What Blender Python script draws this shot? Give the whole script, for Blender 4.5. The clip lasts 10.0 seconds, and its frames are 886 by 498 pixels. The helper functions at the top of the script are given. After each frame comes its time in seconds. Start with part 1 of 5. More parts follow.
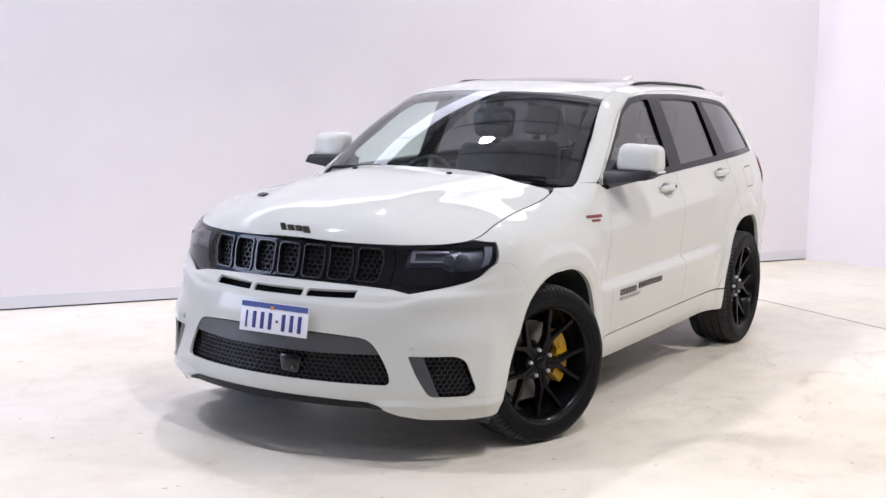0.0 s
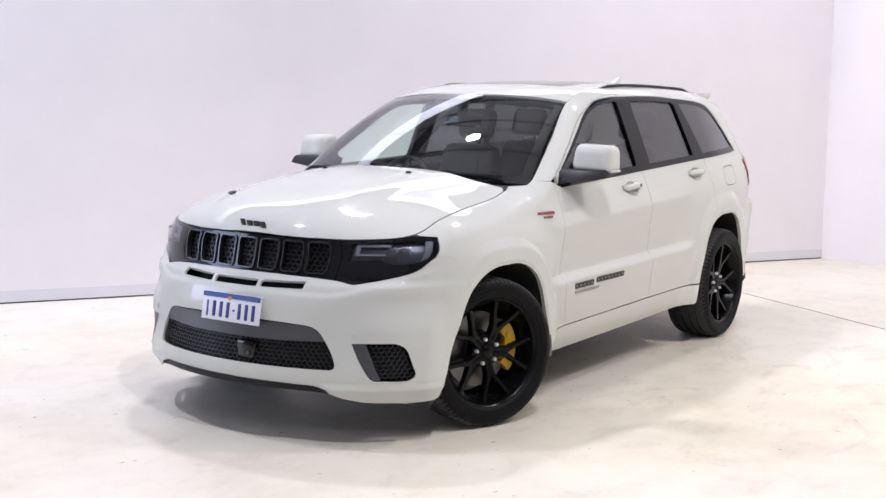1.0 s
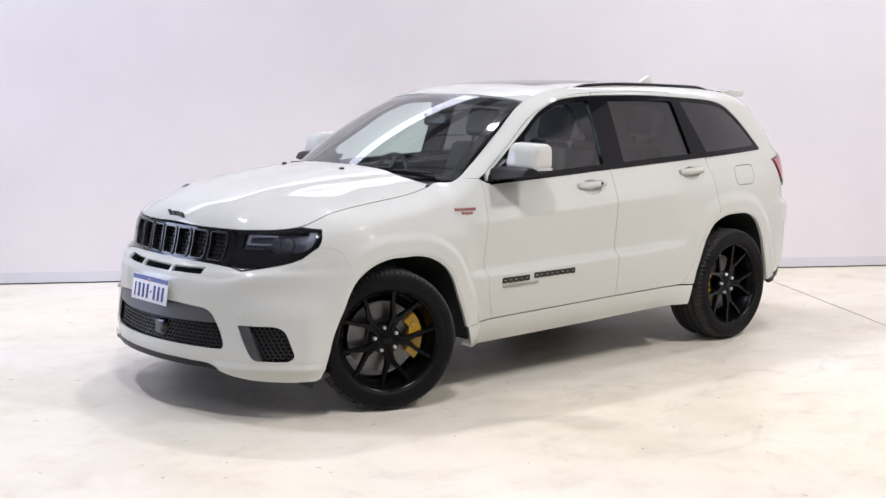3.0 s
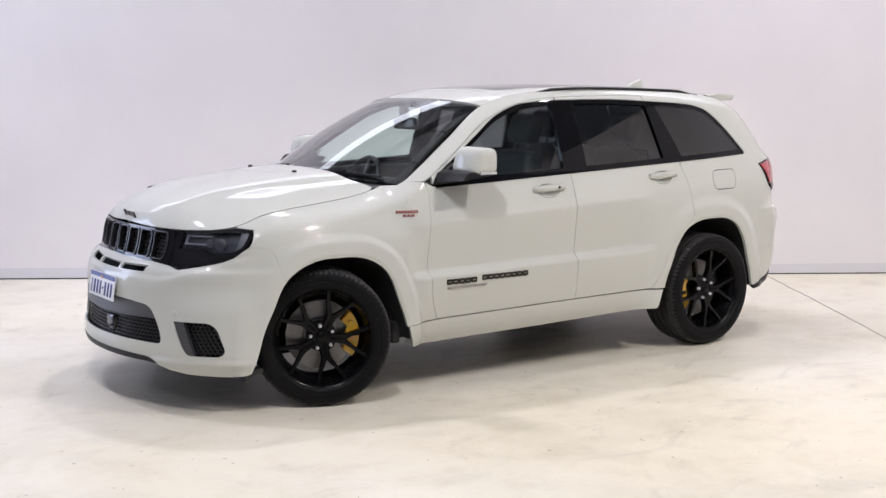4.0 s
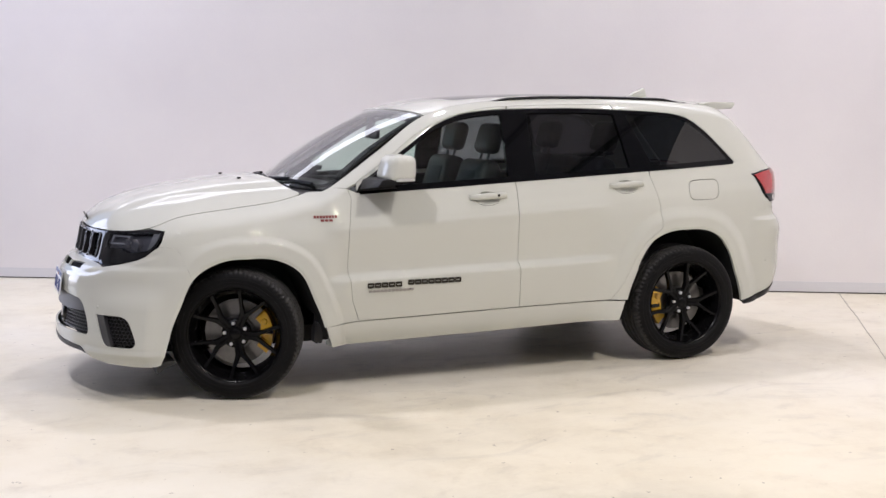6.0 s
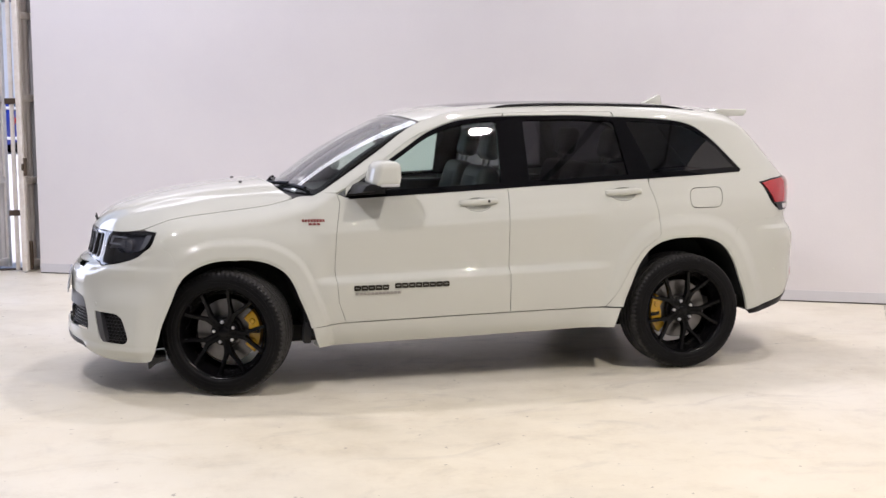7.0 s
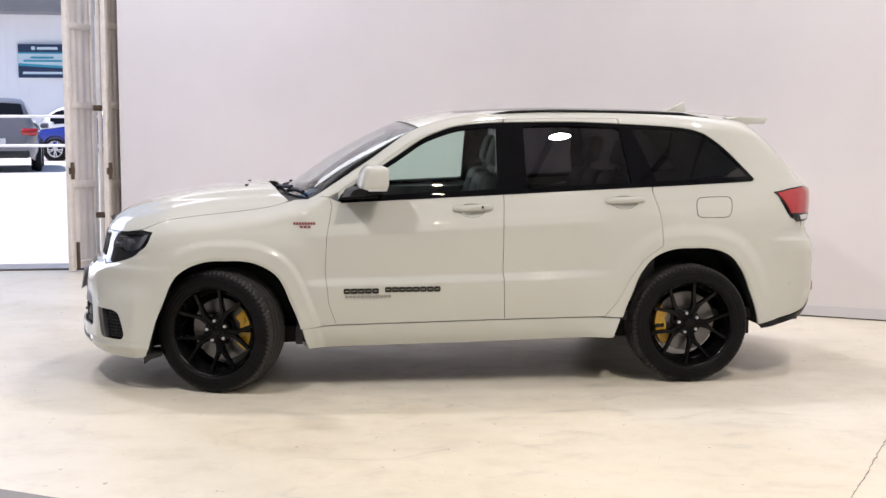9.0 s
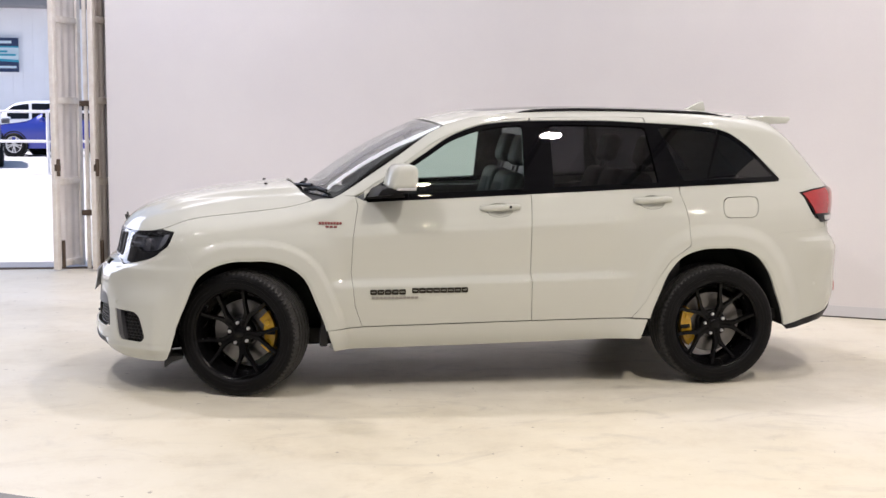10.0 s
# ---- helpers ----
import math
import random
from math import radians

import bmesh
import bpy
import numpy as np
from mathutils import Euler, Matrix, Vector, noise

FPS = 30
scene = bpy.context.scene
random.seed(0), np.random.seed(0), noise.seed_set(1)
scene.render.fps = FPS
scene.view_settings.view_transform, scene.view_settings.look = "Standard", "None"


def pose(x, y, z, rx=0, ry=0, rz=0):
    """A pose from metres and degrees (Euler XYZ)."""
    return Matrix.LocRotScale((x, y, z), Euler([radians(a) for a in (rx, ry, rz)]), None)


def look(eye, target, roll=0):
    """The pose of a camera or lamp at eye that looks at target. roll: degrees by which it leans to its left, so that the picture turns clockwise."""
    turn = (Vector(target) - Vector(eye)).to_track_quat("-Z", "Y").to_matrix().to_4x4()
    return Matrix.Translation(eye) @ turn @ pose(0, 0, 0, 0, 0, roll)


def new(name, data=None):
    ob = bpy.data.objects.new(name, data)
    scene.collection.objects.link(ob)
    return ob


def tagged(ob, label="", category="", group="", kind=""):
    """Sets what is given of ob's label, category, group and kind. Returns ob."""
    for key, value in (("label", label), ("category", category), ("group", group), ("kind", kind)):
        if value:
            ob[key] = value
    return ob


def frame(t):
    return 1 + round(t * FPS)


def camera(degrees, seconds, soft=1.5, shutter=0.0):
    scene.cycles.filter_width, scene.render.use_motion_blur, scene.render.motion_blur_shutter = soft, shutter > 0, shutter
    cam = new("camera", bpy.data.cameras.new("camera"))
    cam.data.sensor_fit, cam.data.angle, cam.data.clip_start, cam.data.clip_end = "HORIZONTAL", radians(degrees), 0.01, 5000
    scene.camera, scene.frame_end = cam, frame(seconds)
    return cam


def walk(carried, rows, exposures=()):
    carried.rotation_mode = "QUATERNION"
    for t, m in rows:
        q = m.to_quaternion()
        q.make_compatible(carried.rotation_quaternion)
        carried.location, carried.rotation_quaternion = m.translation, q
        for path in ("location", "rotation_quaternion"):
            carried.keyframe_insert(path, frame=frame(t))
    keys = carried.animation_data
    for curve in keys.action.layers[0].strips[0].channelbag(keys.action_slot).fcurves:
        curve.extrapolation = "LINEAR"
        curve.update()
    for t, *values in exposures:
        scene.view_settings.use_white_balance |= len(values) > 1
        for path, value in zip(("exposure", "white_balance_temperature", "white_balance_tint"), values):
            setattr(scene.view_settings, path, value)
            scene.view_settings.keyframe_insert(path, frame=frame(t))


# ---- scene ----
cam = camera(39.4, 10.0)
PATH = [
    (0, (-6.615, -3.388, 1.613), (-4.906, -2.378, 1.364), 1.1),
    (0.5, (-6.663, -3.661, 1.606), (-4.971, -2.624, 1.359), 1.0),
    (1, (-6.582, -4.094, 1.635), (-4.942, -2.978, 1.386), 0.8),
    (1.5, (-6.355, -4.502, 1.643), (-4.775, -3.303, 1.389), 0.7),
    (2, (-6.15, -5.002, 1.659), (-4.658, -3.696, 1.4), 0.6),
    (2.5, (-5.822, -5.447, 1.67), (-4.422, -4.043, 1.409), 0.5),
    (4, (-4.724, -6.608, 1.721), (-3.581, -4.988, 1.458), 0.3),
    (4.5, (-4.329, -6.968, 1.712), (-3.268, -5.293, 1.452), 0.2),
    (5, (-3.852, -7.233, 1.689), (-2.892, -5.497, 1.433), 0.0),
    (5.5, (-3.379, -7.515, 1.667), (-2.534, -5.719, 1.423), -0.2),
    (7, (-2.089, -8.18, 1.693), (-1.578, -6.26, 1.464), -0.2),
    (7.5, (-1.711, -8.322, 1.708), (-1.289, -6.38, 1.479), -0.2),
    (8, (-1.357, -8.412, 1.696), (-1.016, -6.454, 1.477), -0.2),
    (8.5, (-1.143, -8.405, 1.697), (-0.862, -6.437, 1.478), -0.0),
    (9, (-1.011, -8.401, 1.651), (-0.773, -6.426, 1.442), 0.1),
    (9.5, (-1.119, -8.347, 1.646), (-0.876, -6.371, 1.437), 0.3),
    (10, (-1.464, -8.214, 1.657), (-1.144, -6.249, 1.443), 0.4),
]
walk(cam, [(t, look(eye, target, roll)) for t, eye, target, roll in PATH],
     [(0.0, 0.39, 5870, 22), (2.5, 0.41, 5880, 21), (4.5, 0.17, 6000, 20), (7.5, 0.19, 6250, 21), (10.0, 0.20, 6370, 19)])
from mathutils.geometry import delaunay_2d_cdt

# ---------------------------------------------------------------- light
world = bpy.data.worlds.new("daylight")
scene.world = world
world.use_nodes = True
wn = world.node_tree.nodes
sky = wn.new("ShaderNodeTexSky")
sky.sky_type, sky.sun_disc = "NISHITA", False
sky.sun_elevation, sky.sun_rotation = radians(60), radians(-90)
world.node_tree.links.new(sky.outputs[0], wn["Background"].inputs[0])
wn["Background"].inputs[1].default_value = 0.15

sun = new("sun", bpy.data.lights.new("sun", "SUN"))
sun.data.energy, sun.data.angle, sun.data.color = 5.0, radians(0.5), (1.0, 0.96, 0.9)
sun.matrix_world = look((0, 0, 30), (17, 1.2, 0))
scene.view_settings.exposure = 0.0

# high bay lamps: x, y, watts, width, colour
LAMP_Z = 6.2
WARM, COOL = (1.0, 0.94, 0.79), (0.95, 0.955, 1.0)
# those at x 3.6, -7.5 and 5.0 are added fill, with no known source
LAMPS = [(0.73, 1.92, 120, 0.32, (1.0, 0.955, 0.93)), (-3.75, -3.65, 185, 0.28, (1.0, 0.975, 0.93)), (1.83, -5.20, 215, 0.25, WARM), (0.55, -7.2, 24, 0.16, (1.0, 0.95, 0.60)),
         (3.6, -0.6, 75, 0.30, (1.0, 0.96, 0.95)), (-7.5, -6.5, 95, 0.3, COOL), (5.0, -10.0, 110, 0.3, WARM), (-3.7, 2.5, 125, 0.34, COOL)]

# daylight that falls in through the part of the doorway that lies out of view
daylight = new("doorway_daylight", bpy.data.lights.new("doorway_daylight", "AREA"))
daylight.data.shape, daylight.data.size, daylight.data.size_y = "RECTANGLE", 2.9, 3.8
daylight.data.energy, daylight.data.color = 100, (0.80, 0.87, 1.0)
daylight.matrix_world = look((-6.0, 5.40, 2.25), (-6.0, 0.0, 2.25))


# ---------------------------------------------------------------- materials
def material(name, colour, rough=0.5, metal=0.0, coat=0.0, vary=0.0, scale=6.0, bump=0.0, bscale=40.0, spec=0.5, colour2=None, emit=0.0):
    m = bpy.data.materials.new(name)
    m.use_nodes = True
    nt = m.node_tree
    p = nt.nodes["Principled BSDF"]
    p.inputs["Base Color"].default_value = (*colour, 1)
    p.inputs["Roughness"].default_value = rough
    p.inputs["Metallic"].default_value = metal
    p.inputs["Specular IOR Level"].default_value = spec
    if coat:
        p.inputs["Coat Weight"].default_value = coat
        p.inputs["Coat Roughness"].default_value = 0.05
    if emit:
        p.inputs["Emission Color"].default_value = (*colour, 1)
        p.inputs["Emission Strength"].default_value = emit
    co = nt.nodes.new("ShaderNodeTexCoord")
    if vary or colour2:
        n = nt.nodes.new("ShaderNodeTexNoise")
        n.inputs["Scale"].default_value, n.inputs["Detail"].default_value, n.inputs["Roughness"].default_value = scale, 8, 0.62
        nt.links.new(co.outputs["Object"], n.inputs["Vector"])
        r = nt.nodes.new("ShaderNodeValToRGB")
        r.color_ramp.elements[0].position, r.color_ramp.elements[1].position = 0.3, 0.7
        c2 = colour2 or tuple(c * (1 - vary) for c in colour)
        r.color_ramp.elements[0].color, r.color_ramp.elements[1].color = (*c2, 1), (*colour, 1)
        nt.links.new(n.outputs["Fac"], r.inputs["Fac"])
        nt.links.new(r.outputs["Color"], p.inputs["Base Color"])
        q = nt.nodes.new("ShaderNodeMapRange")
        q.inputs["To Min"].default_value, q.inputs["To Max"].default_value = rough * 0.8, min(1, rough * 1.2)
        nt.links.new(n.outputs["Fac"], q.inputs["Value"])
        nt.links.new(q.outputs["Result"], p.inputs["Roughness"])
    if bump:
        b = nt.nodes.new("ShaderNodeBump")
        n2 = nt.nodes.new("ShaderNodeTexNoise")
        n2.inputs["Scale"].default_value, n2.inputs["Detail"].default_value = bscale, 6
        b.inputs["Strength"].default_value, b.inputs["Distance"].default_value = bump, 0.01
        nt.links.new(co.outputs["Object"], n2.inputs["Vector"])
        nt.links.new(n2.outputs["Fac"], b.inputs["Height"])
        nt.links.new(b.outputs["Normal"], p.inputs["Normal"])
    return m


def glass(name, tint, bare=0.045):
    """A thin pane: what passes is tinted, the rest is mirrored, more so at a flat angle."""
    m = bpy.data.materials.new(name)
    m.use_nodes = True
    nt = m.node_tree
    nt.nodes.remove(nt.nodes["Principled BSDF"])
    out = nt.nodes["Material Output"]
    t, g, mix, f, pw, ma = (nt.nodes.new(k) for k in ("ShaderNodeBsdfTransparent", "ShaderNodeBsdfGlossy", "ShaderNodeMixShader", "ShaderNodeLayerWeight", "ShaderNodeMath", "ShaderNodeMath"))
    t.inputs["Color"].default_value = (*tint, 1)
    g.inputs["Color"].default_value, g.inputs["Roughness"].default_value = (1, 1, 1, 1), 0.0
    f.inputs["Blend"].default_value = 0.5
    pw.operation, ma.operation = "POWER", "MULTIPLY_ADD"
    pw.inputs[1].default_value = 4.1
    ma.inputs[1].default_value, ma.inputs[2].default_value = 1 - bare, bare
    nt.links.new(f.outputs["Facing"], pw.inputs[0])
    nt.links.new(pw.outputs[0], ma.inputs[0])
    nt.links.new(ma.outputs[0], mix.inputs[0])
    nt.links.new(t.outputs[0], mix.inputs[1])
    nt.links.new(g.outputs[0], mix.inputs[2])
    nt.links.new(mix.outputs[0], out.inputs["Surface"])
    return m


PAINT = material("white_paint", (0.545, 0.557, 0.507), 0.5, 0, 1.0, spec=0.0)
PAINT.node_tree.nodes["Principled BSDF"].inputs["Coat Roughness"].default_value = 0.050
GLOSS_BLACK = material("gloss_black", (0.005, 0.005, 0.006), 0.06, 0, 0.25, spec=0.3)
PILLAR = material("pillar_black", (0.004, 0.004, 0.005), 0.015, spec=0.16)
NET = material("grille_net", (0.030, 0.030, 0.032), 0.35, 0.3)
BOWL = material("lamp_bowl", (0.16, 0.16, 0.18), 0.32, 0.4, vary=0.3, scale=60)
MARKER = material("marker_lens", (0.30, 0.30, 0.31), 0.35, vary=0.3, scale=80)
LUG = material("lug_steel", (0.72, 0.72, 0.74), 0.32, 0.7)
LAMP_STRIP = material("lamp_strip", (0.42, 0.42, 0.45), 0.25, 0.2)
SATIN_BLACK = material("satin_black", (0.008, 0.008, 0.009), 0.42, bump=0.05, bscale=400, spec=0.2)
RIM_BLACK = material("rim_black", (0.0030, 0.0030, 0.0034), 0.26, 0.0, 0.0, spec=0.16, vary=0.2, scale=20)
# paler than the sidewall: dust, plus the light on the tread put into the colour
TREAD = material("tyre_tread", (0.037, 0.036, 0.035), 0.62, vary=0.3, scale=40, bump=0.1, bscale=200, spec=0.35)
RUBBER = material("rubber", (0.0060, 0.0060, 0.0066), 0.55, vary=0.35, scale=18, bump=0.15, bscale=160, spec=0.15)
PLASTIC = material("dark_plastic", (0.022, 0.022, 0.023), 0.6, vary=0.2, scale=30, bump=0.1, bscale=300)
TRIM_GREY = material("grey_trim", (0.075, 0.075, 0.08), 0.42, 0.3, vary=0.1, scale=14)
LINER = material("wheel_liner", (0.008, 0.008, 0.008), 0.9, vary=0.3, scale=12)
CHROME = material("chrome", (0.55, 0.55, 0.57), 0.12, 1.0)
DARK_CHROME = material("dark_chrome", (0.11, 0.108, 0.108), 0.34, 1.0)
STEEL = material("disc_steel", (0.17, 0.166, 0.162), 0.32, 1.0, vary=0.2, scale=20)
YELLOW = material("caliper_yellow", (0.70, 0.40, 0.012), 0.35, 0, 0.4, vary=0.12, scale=18)
RED = material("badge_red", (0.23, 0.058, 0.052), 0.35)
BADGE_GREY = material("badge_grey", (0.32, 0.31, 0.30), 0.3, 0.6)
BADGE_BLACK = material("badge_black", (0.02, 0.018, 0.014), 0.3, 0.4)
LEATHER = material("black_leather", (0.014, 0.014, 0.016), 0.5, vary=0.2, scale=20, bump=0.2, bscale=220)
SUEDE = material("grey_suede", (0.05, 0.055, 0.062), 0.85, vary=0.2, scale=30)
LINING = material("headliner", (0.18, 0.175, 0.17), 0.9, vary=0.1, scale=10)
WIND = glass("clear_glass", (0.74, 0.86, 0.81), 0.05)
SCREEN = glass("laminated_glass", (0.86, 0.92, 0.89), 0.09)
TINT = glass("dark_glass", (0.18, 0.18, 0.195), 0.05)
PRIVACY = glass("privacy_glass", (0.075, 0.075, 0.085), 0.05)
LENS = glass("lamp_glass", (0.66, 0.68, 0.72), 0.03)
LAMP_RED = material("lamp_red", (0.42, 0.007, 0.009), 0.18, 0, 0.8, vary=0.25, scale=60)
LAMP_CLEAR = material("lamp_clear", (0.62, 0.62, 0.62), 0.2, 0, 0.6, vary=0.3, scale=80)
PLATE_WHITE = material("plate_white", (0.72, 0.73, 0.76), 0.4, vary=0.05, scale=30)
PLATE_BLUE = material("plate_blue", (0.012, 0.025, 0.16), 0.45)
PLATE_BAND = material("plate_band_blue", (0.045, 0.075, 0.26), 0.45, vary=0.1, scale=30)
AMBER = material("amber", (0.6, 0.25, 0.03), 0.4)


# ---------------------------------------------------------------- mesh helpers
def link_mesh(name, me, mat, parent=None, label="", smooth=None):
    ob = new(name, me)
    if mat:
        me.materials.append(mat)
    if parent:
        ob.parent = parent
    if smooth is not None:
        me.shade_smooth() if smooth >= 180 else me.set_sharp_from_angle(angle=radians(smooth))
    if label:
        tagged(ob, label)
    return ob


def part(name, bm, mat, parent=None, label="", smooth=35):
    me = bpy.data.meshes.new(name)
    bmesh.ops.recalc_face_normals(bm, faces=bm.faces)
    bm.to_mesh(me)
    bm.free()
    if smooth:
        for p in me.polygons:
            p.use_smooth = True
        me.set_sharp_from_angle(angle=radians(smooth))
    return link_mesh(name, me, mat, parent, label)


def add_box(bm, cx, cy, cz, sx, sy, sz, bevel=0.0, m=None, seg=2):
    mat = (m or Matrix()) @ Matrix.Translation((cx, cy, cz)) @ Matrix.Diagonal((sx, sy, sz, 1))
    g = bmesh.ops.create_cube(bm, size=1, matrix=mat)
    if bevel:
        es = {e for v in g["verts"] for e in v.link_edges}
        bmesh.ops.bevel(bm, geom=list(es), offset=bevel, segments=seg, profile=0.5, affect="EDGES")
    return bm


def boxes(*specs, bevel=0.0, m=None, seg=2):
    bm = bmesh.new()
    for s in specs:
        add_box(bm, *s, bevel=bevel, m=m, seg=seg)
    return bm


def lathe(profile, n=48, m=None, bm=None, closed=False):
    """Turns (radius, y) pairs about the y axis."""
    bm = bm or bmesh.new()
    m = m or Matrix()
    rings = []
    for r, y in profile:
        rings.append([bm.verts.new(m @ Vector((r * math.cos(2 * math.pi * k / n), y, r * math.sin(2 * math.pi * k / n)))) for k in range(n)])
    pairs = list(zip(rings, rings[1:])) + ([(rings[-1], rings[0])] if closed else [])
    for a, b in pairs:
        for k in range(n):
            bm.faces.new((a[k], a[(k + 1) % n], b[(k + 1) % n], b[k]))
    if not closed:
        for ring in (rings[0], rings[-1]):
            if (ring[0].co - ring[n // 2].co).length > 1e-4:
                bm.faces.new(ring)
    return bm


def prism(points, y0, y1, bevel=0.0, bm=None, m=None, seg=2):
    """Extrudes an (x, z) outline from y0 to y1."""
    bm = bm or bmesh.new()
    m = m or Matrix()
    a = [bm.verts.new(m @ Vector((x, y0, z))) for x, z in points]
    b = [bm.verts.new(m @ Vector((x, y1, z))) for x, z in points]
    n = len(points)
    fs = [bm.faces.new(a), bm.faces.new(b[::-1])]
    for k in range(n):
        fs.append(bm.faces.new((a[k], b[k], b[(k + 1) % n], a[(k + 1) % n])))
    if bevel:
        bmesh.ops.bevel(bm, geom=list({e for f in fs[:2] for e in f.edges}), offset=bevel, segments=seg, profile=0.5, affect="EDGES")
    return bm


def tube(points, r, n=8, bm=None, ends=True):
    bm = bm or bmesh.new()
    pts = [Vector(p) for p in points]
    rings = []
    for k, p in enumerate(pts):
        d = (pts[min(k + 1, len(pts) - 1)] - pts[max(k - 1, 0)]).normalized()
        up = Vector((0, 0, 1)) if abs(d.z) < 0.9 else Vector((1, 0, 0))
        a = d.cross(up).normalized()
        b = d.cross(a)
        rk = float(r[k] if isinstance(r, (list, tuple)) else r)
        rings.append([bm.verts.new(p + rk * (math.cos(2 * math.pi * j / n) * a + math.sin(2 * math.pi * j / n) * b)) for j in range(n)])
    for a, b in zip(rings, rings[1:]):
        for j in range(n):
            bm.faces.new((a[j], a[(j + 1) % n], b[(j + 1) % n], b[j]))
    if ends:
        bm.faces.new(rings[0]), bm.faces.new(rings[-1][::-1])
    return bm


def pchip(xs, ys):
    """A smooth curve through (x, y) pairs that does not overshoot."""
    xs, ys = np.array(xs, float), np.array(ys, float)
    h, d = np.diff(xs), np.diff(ys) / np.diff(xs)
    m = np.zeros(len(xs))
    for k in range(1, len(xs) - 1):
        if d[k - 1] * d[k] > 0:
            w1, w2 = 2 * h[k] + h[k - 1], h[k] + 2 * h[k - 1]
            m[k] = (w1 + w2) / (w1 / d[k - 1] + w2 / d[k])
    m[0], m[-1] = d[0], d[-1]

    def f(x):
        x = np.asarray(x, float)
        k = np.clip(np.searchsorted(xs, x) - 1, 0, len(xs) - 2)
        t = (x - xs[k]) / h[k]
        tc = np.clip(t, 0, 1)
        a = (1 + 2 * tc) * (1 - tc) ** 2 * ys[k] + tc * (1 - tc) ** 2 * h[k] * m[k] + tc * tc * (3 - 2 * tc) * ys[k + 1] + tc * tc * (tc - 1) * h[k] * m[k + 1]
        return a + np.where(t < 0, t * h[k] * m[0], 0) + np.where(t > 1, (t - 1) * h[k] * m[-1], 0)
    return f


def step(a, b, x):
    t = np.clip((np.asarray(x, float) - a) / (b - a), 0, 1)
    return t * t * (3 - 2 * t)


def inside(poly, p):
    poly, p = np.asarray(poly), np.asarray(p)
    x, y = p[:, 0], p[:, 1]
    r = np.zeros(len(p), bool)
    for (x0, y0), (x1, y1) in zip(poly, np.roll(poly, -1, axis=0)):
        c = (y0 > y) != (y1 > y)
        if c.any():
            r ^= c & (x < (x1 - x0) * (y - y0) / ((y1 - y0) or 1e-12) + x0)
    return r


def dense(poly, h):
    out = []
    for a, b in zip(np.array(poly, float), np.roll(np.array(poly, float), -1, axis=0)):
        n = max(1, int(np.ceil(np.hypot(*(b - a)) / h)))
        out += [a + (b - a) * k / n for k in range(n)]
    return np.array(out)


def rounded(poly, r, n=5):
    """The outline with its corners rounded. r: one radius, or one for each corner."""
    p = np.array(poly, float)
    out = []
    for k in range(len(p)):
        rk = float(r[k] if isinstance(r, (list, tuple)) else r)
        a, b, c = p[k - 1], p[k], p[(k + 1) % len(p)]
        la, lc = np.hypot(*(a - b)), np.hypot(*(c - b))
        q = min(rk, 0.48 * la, 0.48 * lc)
        if q < 1e-5:
            out.append(b)
            continue
        s, e = b + (a - b) / la * q, b + (c - b) / lc * q
        for t in np.linspace(0, 1, n):
            out.append((1 - t) ** 2 * s + 2 * t * (1 - t) * b + t * t * e)
    return np.array(out)


def shrink(poly, g):
    """The outline moved inwards by g (outwards where g is negative)."""
    p = np.array(poly, float)
    area = 0.5 * np.sum(p[:, 0] * np.roll(p[:, 1], -1) - np.roll(p[:, 0], -1) * p[:, 1])
    out = []
    for k in range(len(p)):
        a, b, c = p[k - 1], p[k], p[(k + 1) % len(p)]
        d1, d2 = (b - a) / (np.hypot(*(b - a)) + 1e-12), (c - b) / (np.hypot(*(c - b)) + 1e-12)
        n1, n2 = np.array((-d1[1], d1[0])), np.array((-d2[1], d2[0]))
        m = n1 + n2
        m = m / max(0.35, np.dot(m, m) / 2 + 1e-12) if np.dot(m, m) > 1e-6 else n1
        out.append(b + (g if area > 0 else -g) * m)
    return np.array(out)


